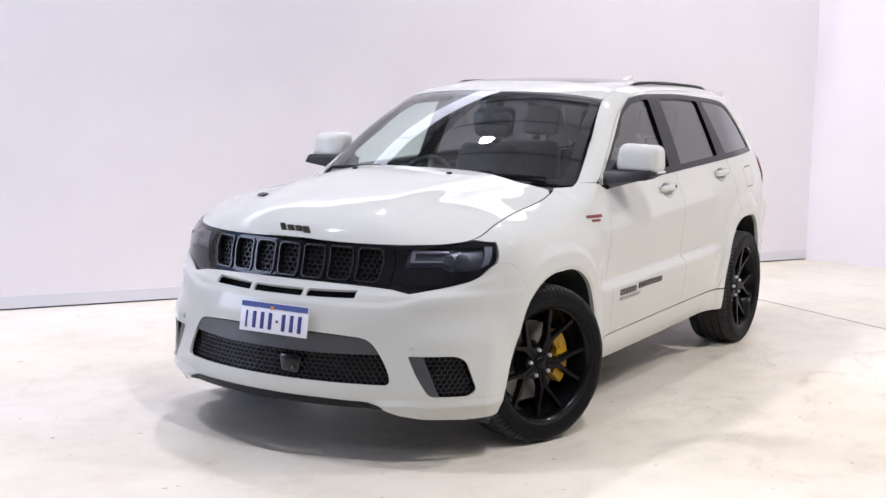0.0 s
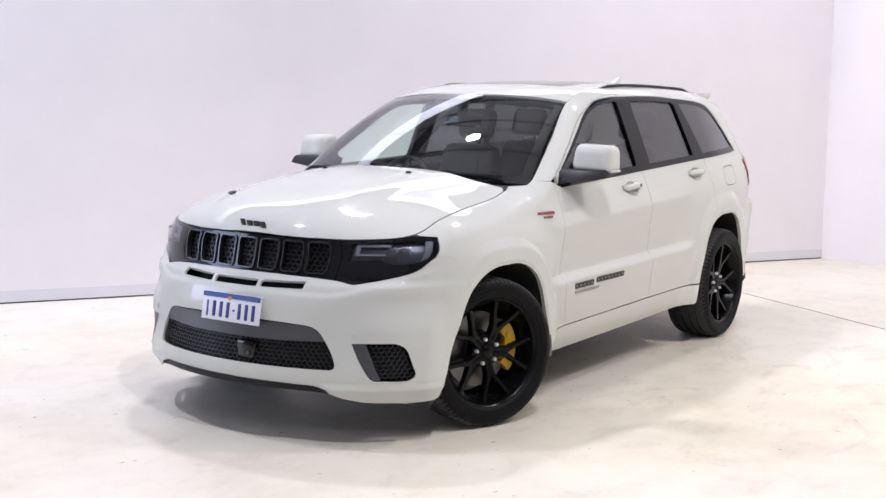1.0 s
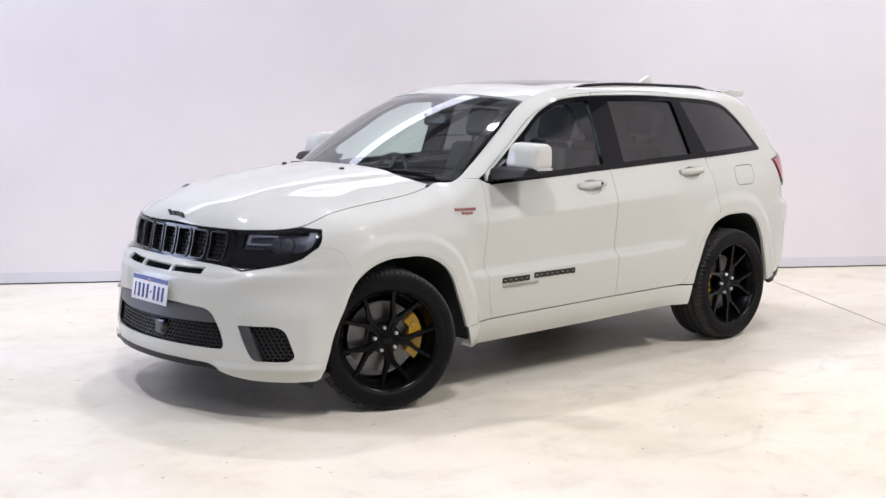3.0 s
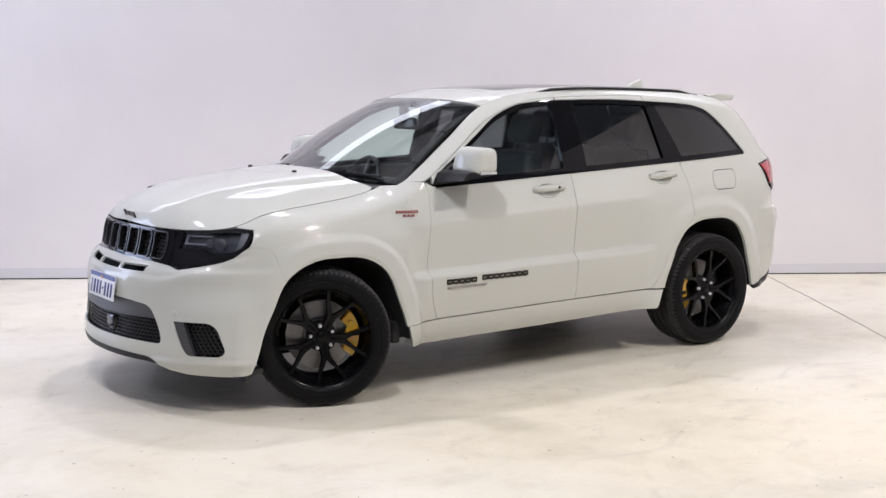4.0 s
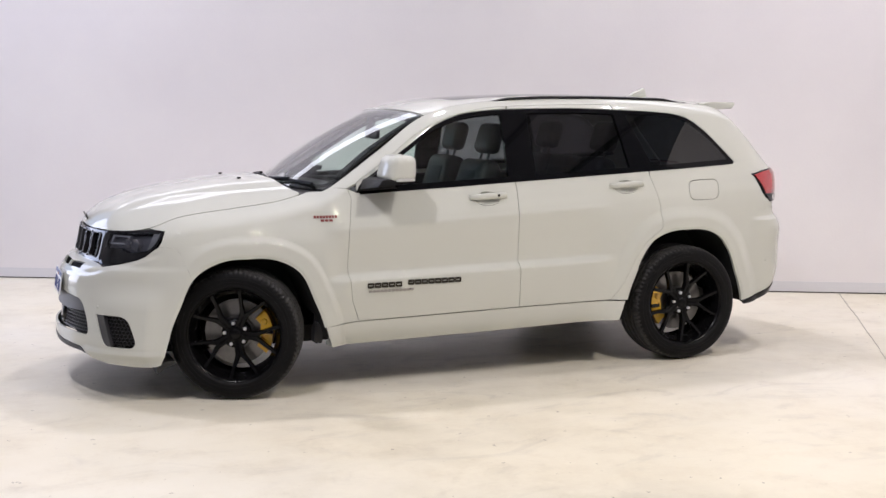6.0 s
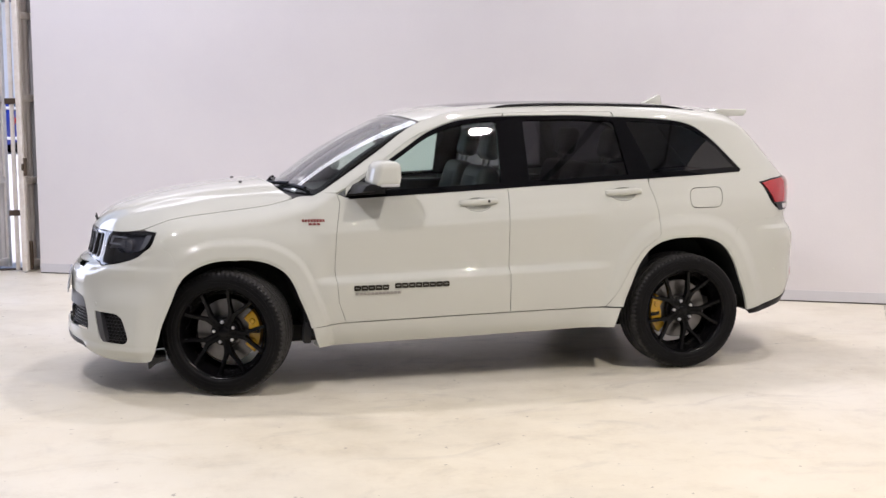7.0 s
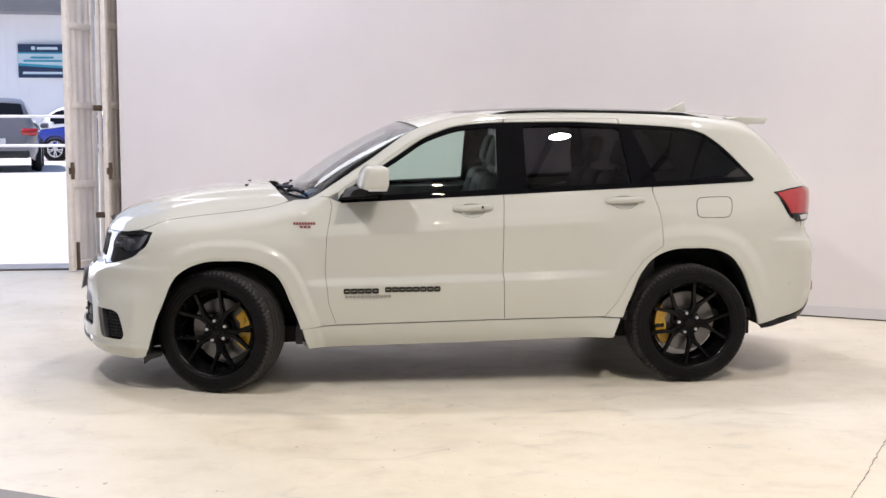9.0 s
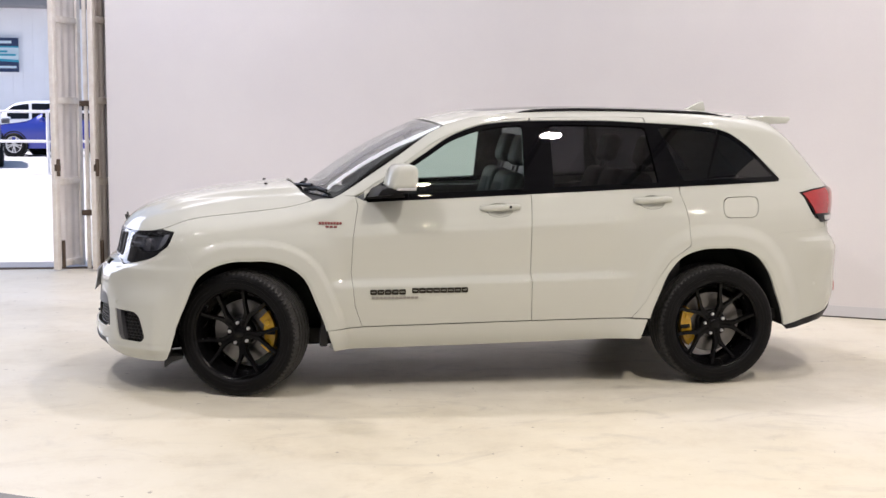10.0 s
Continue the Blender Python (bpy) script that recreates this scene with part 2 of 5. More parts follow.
def panel(name, outer, holes, fmap, mat, parent, label="", h=0.03, edge=0.02, thick=0.02, lift=0.0, gap=0.0, side=1, stretch=1.0):
    """A curved sheet: an outline with holes in a flat domain, laid onto the surface fmap (n x 2 to n x 3), with turned-in edges.
    side -1 keeps it on the left of the car, +1 mirrors it to the right; lift: metres off the surface; stretch: first axis in metres."""
    sc = np.array((stretch, 1.0))
    outer = np.array(outer, float) * sc
    if gap:
        outer = shrink(outer, gap)
        holes = [shrink(np.array(q, float) * sc, -gap) for q in holes]
    else:
        holes = [np.array(q, float) * sc for q in holes]
    loops = [dense(q, edge) for q in (outer, *holes)]
    lo, hi = outer.min(0), outer.max(0)
    gx, gy = np.arange(lo[0] + h / 2, hi[0], h), np.arange(lo[1] + h / 2, hi[1], h)
    grid = np.array([(x + (h / 2 if j % 2 else 0), y) for j, y in enumerate(gy) for x in gx]) if len(gx) and len(gy) else np.zeros((0, 2))
    bound = np.vstack(loops)
    if len(grid):
        ok = inside(outer, grid)
        for q in holes:
            ok &= ~inside(q, grid)
        grid = grid[ok]
    if len(grid):
        near = np.full(len(grid), 9e9)
        for k in range(0, len(bound), 64):
            d = grid[:, None, :] - bound[None, k:k + 64, :]
            near = np.minimum(near, np.sqrt((d * d).sum(2)).min(1))
        grid = grid[near > 0.45 * min(h, edge)]
    pts = np.vstack([bound, grid]) if len(grid) else bound
    edges, o = [], 0
    for q in loops:
        n = len(q)
        edges += [(o + k, o + (k + 1) % n) for k in range(n)]
        o += n
    co, _, tris, _, _, _ = delaunay_2d_cdt([Vector(p) for p in pts], edges, [], 0, 1e-7)
    co = np.array([tuple(v) for v in co])
    tris = np.array([t for t in tris if len(t) == 3])
    cen = co[tris].mean(1)
    ok = inside(outer, cen)
    for q in holes:
        ok &= ~inside(q, cen)
    tris = tris[ok]
    dom = co / sc
    e = 1e-4
    P = fmap(dom)
    du, dv = fmap(dom + (e, 0)) - fmap(dom - (e, 0)), fmap(dom + (0, e)) - fmap(dom - (0, e))
    N = np.cross(du, dv)
    N /= np.linalg.norm(N, axis=1)[:, None] + 1e-12
    out = (P - np.array((0.0, 0.0, 0.7))) * (0.25, 1.0, 1.0)
    if (N * out).sum() < 0:
        N = -N
    P = P + lift * N
    if side > 0:
        P, N = P * (1, -1, 1), N * (1, -1, 1)
    # triangles face along the normal
    fn = np.cross(P[tris[:, 1]] - P[tris[:, 0]], P[tris[:, 2]] - P[tris[:, 0]])
    flip = (fn * N[tris[:, 0]]).sum(1) < 0
    tris[flip] = tris[flip][:, ::-1]
    verts, norms, faces = [tuple(p) for p in P], [tuple(n) for n in N], [tuple(int(i) for i in t) for t in tris]
    if thick:
        count = {}
        for t in faces:
            for a, b in ((t[0], t[1]), (t[1], t[2]), (t[2], t[0])):
                if (b, a) in count:
                    del count[(b, a)]
                else:
                    count[(a, b)] = 1
        for a, b in count:
            d = P[b] - P[a]
            nn = np.cross(d, N[a])
            nn /= np.linalg.norm(nn) + 1e-12
            k = len(verts)
            verts += [tuple(P[a]), tuple(P[b]), tuple(P[b] - thick * N[b]), tuple(P[a] - thick * N[a])]
            norms += [tuple(nn)] * 4
            faces.append((k + 1, k, k + 3, k + 2))
    me = bpy.data.meshes.new(name)
    me.from_pydata(verts, [], faces)
    for p in me.polygons:
        p.use_smooth = True
    me.normals_split_custom_set_from_vertices(norms)
    return link_mesh(name, me, mat, parent, label)


def empty(name, m=None, parent=None):
    ob = new(name)
    ob.empty_display_size = 0.1
    if parent:
        ob.parent = parent
    if m is not None:
        ob.matrix_basis = m
    return ob


# ---------------------------------------------------------------- the hall
CORNER = (6.10, -0.19)
TURN = 149.3            # the painted wall's direction, from the corner towards the doors
RUN = 10.40


def wall_material(name, colour, colour2):
    m = material(name, colour, 0.75, colour2=colour2, scale=0.7, bump=0.08, bscale=60, spec=0.25)
    return m


WALL = wall_material("white_wall", (0.80, 0.78, 0.79), (0.75, 0.728, 0.75))
WALL_BASE = wall_material("grey_white_base", (0.70, 0.70, 0.735), (0.64, 0.64, 0.67))
SHED = material("shed_lining", (0.42, 0.42, 0.43), 0.8, vary=0.3, scale=1.2, bump=0.1, bscale=30)
ROOF_SHEET = material("roof_sheet", (0.66, 0.66, 0.67), 0.6, vary=0.3, scale=2)
JOINT = material("joint_dirt", (0.10, 0.095, 0.09), 0.9, vary=0.4, scale=20)


def floor_material():
    m = bpy.data.materials.new("painted_concrete")
    m.use_nodes = True
    nt = m.node_tree
    L = nt.links.new
    p = nt.nodes["Principled BSDF"]
    co = nt.nodes.new("ShaderNodeTexCoord")

    def noise_at(scale, detail=8, rough=0.6, off=0.0, dist=0.0):
        mp = nt.nodes.new("ShaderNodeMapping")
        mp.inputs["Location"].default_value = (off, off * 0.7, 0)
        L(co.outputs["Object"], mp.inputs["Vector"])
        n = nt.nodes.new("ShaderNodeTexNoise")
        n.inputs["Scale"].default_value, n.inputs["Detail"].default_value, n.inputs["Roughness"].default_value, n.inputs["Distortion"].default_value = scale, detail, rough, dist
        L(mp.outputs[0], n.inputs["Vector"])
        return n.outputs["Fac"]

    def ramp(fac, stops):
        r = nt.nodes.new("ShaderNodeValToRGB")
        for k, (pos, col) in enumerate(stops):
            e = r.color_ramp.elements[k] if k < 2 else r.color_ramp.elements.new(pos)
            e.position, e.color = pos, (*col, 1)
        L(fac, r.inputs["Fac"])
        return r.outputs["Color"]

    def mixc(kind, fac, a, b):
        x = nt.nodes.new("ShaderNodeMix")
        x.data_type, x.blend_type = "RGBA", kind
        x.inputs[0].default_value = fac
        L(a, x.inputs[6]), L(b, x.inputs[7])
        return x.outputs[2]

    base = ramp(noise_at(0.55, 10, 0.65), [(0.30, (0.57, 0.54, 0.45)), (0.50, (0.705, 0.675, 0.58)), (0.72, (0.745, 0.72, 0.64))])
    worn = ramp(noise_at(3.2, 10, 0.72, 11.0, 0.15), [(0.28, (0.66, 0.64, 0.60)), (0.40, (0.90, 0.88, 0.85)), (0.52, (1, 1, 1))])
    fine = ramp(noise_at(38, 6, 0.7, 5.0), [(0.24, (0.80, 0.78, 0.74)), (0.38, (1, 1, 1))])
    tan = ramp(noise_at(0.28, 4, 0.5, 21.0), [(0.42, (1, 1, 1)), (0.62, (1.0, 0.965, 0.87))])
    sw = nt.nodes.new("ShaderNodeMapping")
    sw.inputs["Scale"].default_value, sw.inputs["Rotation"].default_value = (1.5, 2.8, 1), (0, 0, radians(-18))
    L(co.outputs["Object"], sw.inputs["Vector"])
    swirl = nt.nodes.new("ShaderNodeTexNoise")
    swirl.inputs["Scale"].default_value, swirl.inputs["Detail"].default_value, swirl.inputs["Roughness"].default_value, swirl.inputs["Distortion"].default_value = 1.1, 9, 0.66, 1.2
    L(sw.outputs[0], swirl.inputs["Vector"])
    smear = ramp(swirl.outputs["Fac"], [(0.30, (0.72, 0.72, 0.73)), (0.46, (0.97, 0.97, 0.97)), (0.60, (1, 1, 1))])
    c = mixc("MULTIPLY", 0.5, base, worn)
    c = mixc("MULTIPLY", 0.8, c, tan)
    # smear contrast rises towards a point under the middle of the car
    far = nt.nodes.new("ShaderNodeVectorMath")
    far.operation = "DISTANCE"
    far.inputs[1].default_value = (12.7, 13.6, 0.2)
    L(co.outputs["Object"], far.inputs[0])
    smear_amount = nt.nodes.new("ShaderNodeMapRange")
    smear_amount.inputs["From Min"].default_value, smear_amount.inputs["From Max"].default_value = 0.8, 4.0
    smear_amount.inputs["To Min"].default_value, smear_amount.inputs["To Max"].default_value = 0.85, 0.22
    L(far.outputs["Value"], smear_amount.inputs["Value"])
    smear_mix = nt.nodes.new("ShaderNodeMix")
    smear_mix.data_type, smear_mix.blend_type = "RGBA", "MULTIPLY"
    L(smear_amount.outputs["Result"], smear_mix.inputs[0]), L(c, smear_mix.inputs[6]), L(smear, smear_mix.inputs[7])
    c = smear_mix.outputs[2]
    speck = ramp(noise_at(15, 3, 0.6, 31.0), [(0.280, (0.24, 0.22, 0.20)), (0.305, (1, 1, 1))])
    c = mixc("MULTIPLY", 0.65, c, speck)
    c = mixc("MULTIPLY", 0.5, c, fine)
    spots = nt.nodes.new("ShaderNodeTexVoronoi")
    spots.inputs["Scale"].default_value = 2.4
    L(co.outputs["Object"], spots.inputs["Vector"])
    sp = ramp(spots.outputs["Distance"], [(0.018, (0.25, 0.23, 0.21)), (0.030, (1, 1, 1))])
    c = mixc("MULTIPLY", 0.7, c, sp)
    L(c, p.inputs["Base Color"])
    q = nt.nodes.new("ShaderNodeMapRange")
    q.inputs["To Min"].default_value, q.inputs["To Max"].default_value = 0.22, 0.55
    L(noise_at(1.8, 8, 0.65, 3.0), q.inputs["Value"])
    L(q.outputs["Result"], p.inputs["Roughness"])
    p.inputs["Specular IOR Level"].default_value = 0.35
    b = nt.nodes.new("ShaderNodeBump")
    b.inputs["Strength"].default_value, b.inputs["Distance"].default_value = 0.12, 0.006
    L(noise_at(9, 10, 0.7, 2.0), b.inputs["Height"])
    L(b.outputs["Normal"], p.inputs["Normal"])
    return m


FLOOR = floor_material()


def slab(name, m, sx, sy, sz, mat, label, category, bevel=0.0):
    """A box whose lower corner lies at the pose m."""
    ob = part(name, boxes((sx / 2, sy / 2, sz / 2, sx, sy, sz), bevel=bevel), mat)
    ob.matrix_basis = m
    return tagged(ob, label, category, kind="structure")


X0, X1, Y0, Y1, TOP = -12.0, 6.10, -14.0, 5.45, 6.6
slab("floor", pose(X0 - 0.3, Y0 - 0.3, -0.2), X1 - X0 + 8, Y1 - Y0 + 0.45, 0.2, FLOOR, "white painted concrete floor with scuffs, specks and hairline cracks", "floor")
slab("wall_studio", pose(*CORNER, 0, 0, 0, TURN) @ pose(0, -0.14, 0.10), RUN, 0.14, 3.9, WALL, "smooth white painted partition wall", "wall")
slab("baseboard", pose(*CORNER, 0, 0, 0, TURN) @ pose(0, -0.14, 0.012), RUN, 0.146, 0.088, WALL_BASE, "white painted base strip along the partition wall", "baseboard")
slab("wall_joint", pose(*CORNER, 0, 0, 0, TURN) @ pose(0, -0.12, 0.0), RUN, 0.118, 0.012, JOINT, "dark dirty joint under the partition wall", "joint")
slab("wall_side", pose(*CORNER, 0, 0, 0, -101.5) @ pose(0, 0, 0), 15, 0.2, 4.9, WALL, "smooth white painted side wall", "wall")
slab("wall_far", pose(X0 - 0.2, Y0 - 0.2, 0), 19, 0.2, TOP, SHED, "dim grey lined shed wall", "wall")
slab("wall_west", pose(X0 - 0.2, Y0, 0), 0.2, Y1 - Y0 + 0.2, TOP, SHED, "dim grey lined shed wall", "wall")
# the door wall: an opening from x = -7.6 to -3.42
slab("wall_north", pose(X0, Y1, 0), 4.4, 0.2, TOP, SHED, "grey shed wall beside the door opening", "wall")
slab("wall_lintel", pose(-7.6, Y1, 4.6), 4.6, 0.2, TOP - 4.6, SHED, "grey wall over the door opening", "wall")
slab("wall_return", pose(-3.0, Y1 + 0.02, 0), 10.5, 0.2, TOP, SHED, "grey shed wall behind the partition", "wall")
slab("wall_east", pose(6.3, -0.4, 0), 0.2, 6.2, TOP, SHED, "grey shed wall behind the partition", "wall")
slab("ceiling", pose(X0 - 0.2, Y0 - 0.2, TOP), 20, Y1 - Y0 + 0.6, 0.15, ROOF_SHEET, "dark sheet metal shed roof", "ceiling")
STEELWORK = material("painted_steel", (0.16, 0.16, 0.17), 0.5, vary=0.2, scale=4)
for k, y in enumerate((-12.2, -8.4, -2.2, 3.6)):
    bm = boxes((-3.0, y, TOP - 0.12, 18.0, 0.14, 0.04), (-3.0, y, TOP - 0.48, 18.0, 0.14, 0.04), (-3.0, y, TOP - 0.30, 18.0, 0.02, 0.34))
    tagged(part("roof_beam", bm, STEELWORK), "grey steel roof beam", "beam", "roof beams", "structure")

for k in range(11):
    x = -11.0 + 1.6 * k
    bm = boxes((x, -4.3, TOP - 0.055, 0.02, 18.6, 0.10), (x + 0.03, -4.3, TOP - 0.10, 0.06, 18.6, 0.012))
    tagged(part("roof_purlin", bm, STEELWORK), "grey steel roof purlin", "beam", "roof purlins", "structure")

HOUSING = material("lamp_housing", (0.25, 0.25, 0.26), 0.4, 0.6)
for x, y, watts, wide, tone in LAMPS:
    e = tagged(empty("high_bay_lamp", pose(x, y, LAMP_Z)), "round high bay lamp out of view, read from reflections or added as fill", "lamp", "high bay lamps")
    part("housing", lathe([(0.06, 0.30), (0.10, 0.22), (0.16, 0.06), (0.19, 0.0), (0.175, 0.0), (0.0, 0.03)], 32, Matrix.Rotation(radians(90), 4, "X") @ Matrix.Diagonal((wide / 0.3, 1, wide / 0.3, 1))), HOUSING, e)
    part("rod", boxes((0, 0, 0.34, 0.02, 0.02, 0.14)), HOUSING, e)
    li = new("lamp_light", bpy.data.lights.new("lamp_light", "AREA"))
    li.data.shape, li.data.size, li.data.energy, li.data.color = "DISK", wide, watts, tone
    li.matrix_world = pose(x, y, LAMP_Z - 0.01)

TUBE = material("tube_light", (0.95, 0.98, 1.0), 0.4, emit=1.8)
batten = tagged(empty("batten_light", pose(*CORNER, 3.95, 0, 0, TURN)), "long white linear light over the partition wall", "lamp")
for k in range(7):
    part("tube", boxes((1.2 + 1.42 * k, 0.26, 0.0, 1.40, 0.50, 0.05), bevel=0.01), TUBE, batten)


# ---------------------------------------------------------------- the car's surfaces (x to the rear, y across, z up)
belt = lambda x: 1.14 + 0.0455 * (np.asarray(x, float) + 0.74)
prof_door = pchip([0.18, 0.27, 0.33, 0.40, 0.50, 0.60, 0.645, 0.694, 0.78, 0.90, 0.965, 1.0, 1.06, 1.12, 1.18, 1.30],
                  [0.84, 0.900, 0.926, 0.940, 0.957, 0.971, 0.974, 0.933, 0.940, 0.952, 0.956, 0.946, 0.920, 0.894, 0.866, 0.81])
prof_plain = pchip([0.18, 0.27, 0.33, 0.40, 0.50, 0.60, 0.70, 0.80, 0.90, 0.98, 1.06, 1.12, 1.18, 1.30],
                   [0.935, 0.950, 0.954, 0.953, 0.954, 0.958, 0.958, 0.956, 0.951, 0.939, 0.914, 0.892, 0.866, 0.81])
hood_edge = pchip([-2.25, -2.10, -2.0, -1.93, -1.76, -1.43, -1.19, -1.05, -0.95, -0.85], [0.934, 0.944, 0.955, 0.971, 1.030, 1.066, 1.095, 1.128, 1.150, 1.19])
roof_edge = pchip([-0.96, -0.88, -0.55, -0.23, 0.0, 0.3, 0.8, 1.4, 1.8, 1.98, 2.1], [1.125, 1.172, 1.385, 1.585, 1.645, 1.672, 1.682, 1.664, 1.63, 1.595, 1.55])
nose_x = pchip([0.20, 0.27, 0.33, 0.40, 0.50, 0.60, 0.68, 0.735, 0.765, 0.80, 0.95, 1.0, 1.2], [-2.345, -2.390, -2.397, -2.388, -2.375, -2.362, -2.342, -2.315, -2.265, -2.25, -2.215, -2.195, -2.1])
tail_x = pchip([0.25, 0.36, 0.45, 0.55, 0.80, 0.87, 0.93, 1.17, 1.22, 1.30, 1.45, 1.60, 1.68, 1.75], [2.30, 2.38, 2.44, 2.47, 2.47, 2.44, 2.41, 2.44, 2.41, 2.335, 2.19, 2.04, 1.96, 1.89])
NX, NQ = -1.45, 2.03
nose_p = lambda z: 2.85 + 0.55 * step(0.60, 0.90, z)
TX, TQ = 1.55, 2.0
tail_p = lambda z: 7.0 + 1.5 * step(1.2, 1.5, z)
ARCH = {"front": (-1.42, pchip([0, 40, 67, 90, 105, 130], [0.412, 0.438, 0.410, 0.438, 0.485, 0.6])),
        "rear": (1.46, pchip([0, 30, 45, 67, 90, 105, 130], [0.460, 0.477, 0.458, 0.428, 0.450, 0.48, 0.58]))}
ARCH_Z = 0.38


def arch(which, a, b, n=40, off=0.0):
    """Points (x, z) of a wheel arch's lip from a to b, in degrees from its top, positive to the rear."""
    xc, r = ARCH[which]
    out = []
    for d in np.linspace(a, b, n):
        q = float(r(abs(d))) + off
        out.append((xc + q * math.sin(radians(d)), ARCH_Z + q * math.cos(radians(d))))
    return out


def flare(x, z):
    f = 0
    for xc, r in ARCH.values():
        dx, dz = x - xc, z - ARCH_Z
        d = np.hypot(dx, dz) - r(np.abs(np.degrees(np.arctan2(dx, dz))))
        soft = 0.15 + 0.85 * (1 - step(-0.40, -0.22, dx)) if xc < 0 else 0.55
        f = f + 0.020 * (1 - step(0, 1, (d - 0.092 + 0.04 * soft) / (0.026 + 0.11 * soft))) - 0.006 * (1 - step(0.0, 0.02, d))
    return f


def width(x, z):
    """Half the car's width, before nose and tail are rounded off."""
    x, z = np.asarray(x, float), np.asarray(z, float)
    zb = belt(x)
    zz = np.minimum(z, zb)
    zz = zz - np.clip(x, -1.0, 2.0) * (0.020 * step(0.45, 0.64, zz) + 0.0255 * step(0.72, 0.95, zz))
    w = step(-0.98, -0.84, x) * (1 - step(0.72, 0.98, x))
    y = w * prof_door(zz) + (1 - w) * prof_plain(zz)
    fr = 1 - step(-1.06, -0.90, x)
    up = np.maximum(z - zb, 0)
    y = y - (1 - fr) * (0.355 * up + 0.12 * up * up)
    y = y - (1 - fr) * 0.075 * np.clip(1 - (roof_edge(x) - z) / 0.075, 0, 1.6) ** 2 * step(1.0, 1.15, z)
    y = y - fr * ((0.045 + 0.080 * step(-1.95, -1.45, x)) * np.clip(1 - (hood_edge(x) - z) / 0.10, 0, 1.3) ** 2.3 + 0.02 * step(0.86, 1.02, z))
    return y + flare(x, z) - 0.075 * step(1.35, 2.25, x)


def nose_u(y, z):
    """The round-the-nose angle at which the front stands y off the middle."""
    y, z = np.asarray(y, float), np.asarray(z, float)
    r = np.clip(np.abs(y) / width(-2.0, z), 0, 1)
    return np.sign(y) * np.arcsin(r ** (NQ / 2))


def nose_ux(x, z):
    r = np.clip((NX - np.asarray(x, float)) / (NX - nose_x(z)), 0, 1)
    return np.arccos(r ** (nose_p(z) / 2))


ledge_z = pchip([0.0, 0.40, 0.47, 0.55, 0.65, 0.74, 0.843, 0.95], [0.690, 0.684, 0.683, 0.692, 0.722, 0.752, 0.795, 0.84])


def front_map(p):
    """(u, z) to the front skin; u from the middle to a quarter turn at either side, left positive."""
    u, z = p[:, 0], p[:, 1]
    a = np.clip(np.abs(u), 0, math.pi / 2)
    x = NX - (NX - nose_x(z)) * np.cos(a) ** (2 / nose_p(z))
    y = width(x, z) * np.sin(a) ** (2 / NQ)
    zl = ledge_z(y)
    out = 0.011 * (1 - step(zl - 0.004, zl + 0.026, z)) * step(zl - 0.17, zl - 0.01, z) * (1 - step(0.84, 0.90, y))
    out = out + 0.020 * (1 - step(0.262, 0.30, z)) * step(0.47, 0.56, y) * (1 - step(0.86, 0.93, y))
    out = out + 0.033 * step(0.52, 0.79, y) * (1 - step(0.86, 0.935, y)) * step(0.22, 0.31, z) * (1 - step(0.52, 0.68, z))
    return np.stack([x - out * np.cos(a), -np.sign(u) * (y + out * np.sin(a)), z], 1)


def side_y(x, z):
    x, z = np.asarray(x, float), np.asarray(z, float)
    rn = np.clip((NX - x) / (NX - nose_x(z)), 0, 1)
    p = tail_p(z)
    rt = np.clip((x - TX) / (tail_x(z) - TX), 0, 0.999)
    return width(x, z) * (1 - rn ** nose_p(z)) ** (1 / NQ) * (1 - rt ** p) ** (1 / TQ)


def tail_ledge(x, z):
    """The shelf that the rear bumper forms under the lamps."""
    return 0.020 * (1 - step(0.870, 0.900, z)) * step(0.64, 0.86, z) * step(1.96, 2.16, x)


def side_map(p):
    """(x, z) to the left skin."""
    return np.stack([p[:, 0], -side_y(p[:, 0], p[:, 1]) - tail_ledge(p[:, 0], p[:, 1]), p[:, 1]], 1)


def tail_ux(x, z):
    r = np.clip((np.asarray(x, float) - TX) / (tail_x(z) - TX), 0, 1)
    return np.arccos(r ** (tail_p(z) / 2))


def tail_map(p):
    u, z = p[:, 0], p[:, 1]
    a = np.clip(np.abs(u), 1e-4, math.pi / 2)
    x = TX + (tail_x(z) - TX) * np.cos(a) ** (2 / tail_p(z))
    y = width(x, z) * np.sin(a) ** (2 / TQ)
    return np.stack([x, -np.sign(u) * (y + tail_ledge(x, z)), z], 1)


hood_mid = pchip([-2.23, -2.205, -2.15, -2.06, -1.81, -1.45, -1.16, -1.0], [0.935, 0.968, 1.022, 1.075, 1.148, 1.203, 1.226, 1.232])
roof_mid = pchip([-0.36, -0.2, -0.06, 0.31, 0.65, 1.4, 1.9, 2.1], [1.612, 1.655, 1.682, 1.708, 1.718, 1.704, 1.672, 1.655])


def hood_map(p):
    x, y = p[:, 0], p[:, 1]
    ze = hood_edge(x)
    r = np.clip(np.abs(y) / (side_y(x, ze) + 1e-4), 0, 1)
    rise = hood_mid(x) - ze
    bulge = 0.014 * (1 - step(0.30 + 0.10 * (x + 2.1), 0.46 + 0.10 * (x + 2.1), np.abs(y))) * step(-2.15, -1.9, x)
    return np.stack([x, y, ze + (rise - 0.014 * step(-2.15, -1.9, x)) * (1 - r ** 2.8) + bulge], 1)


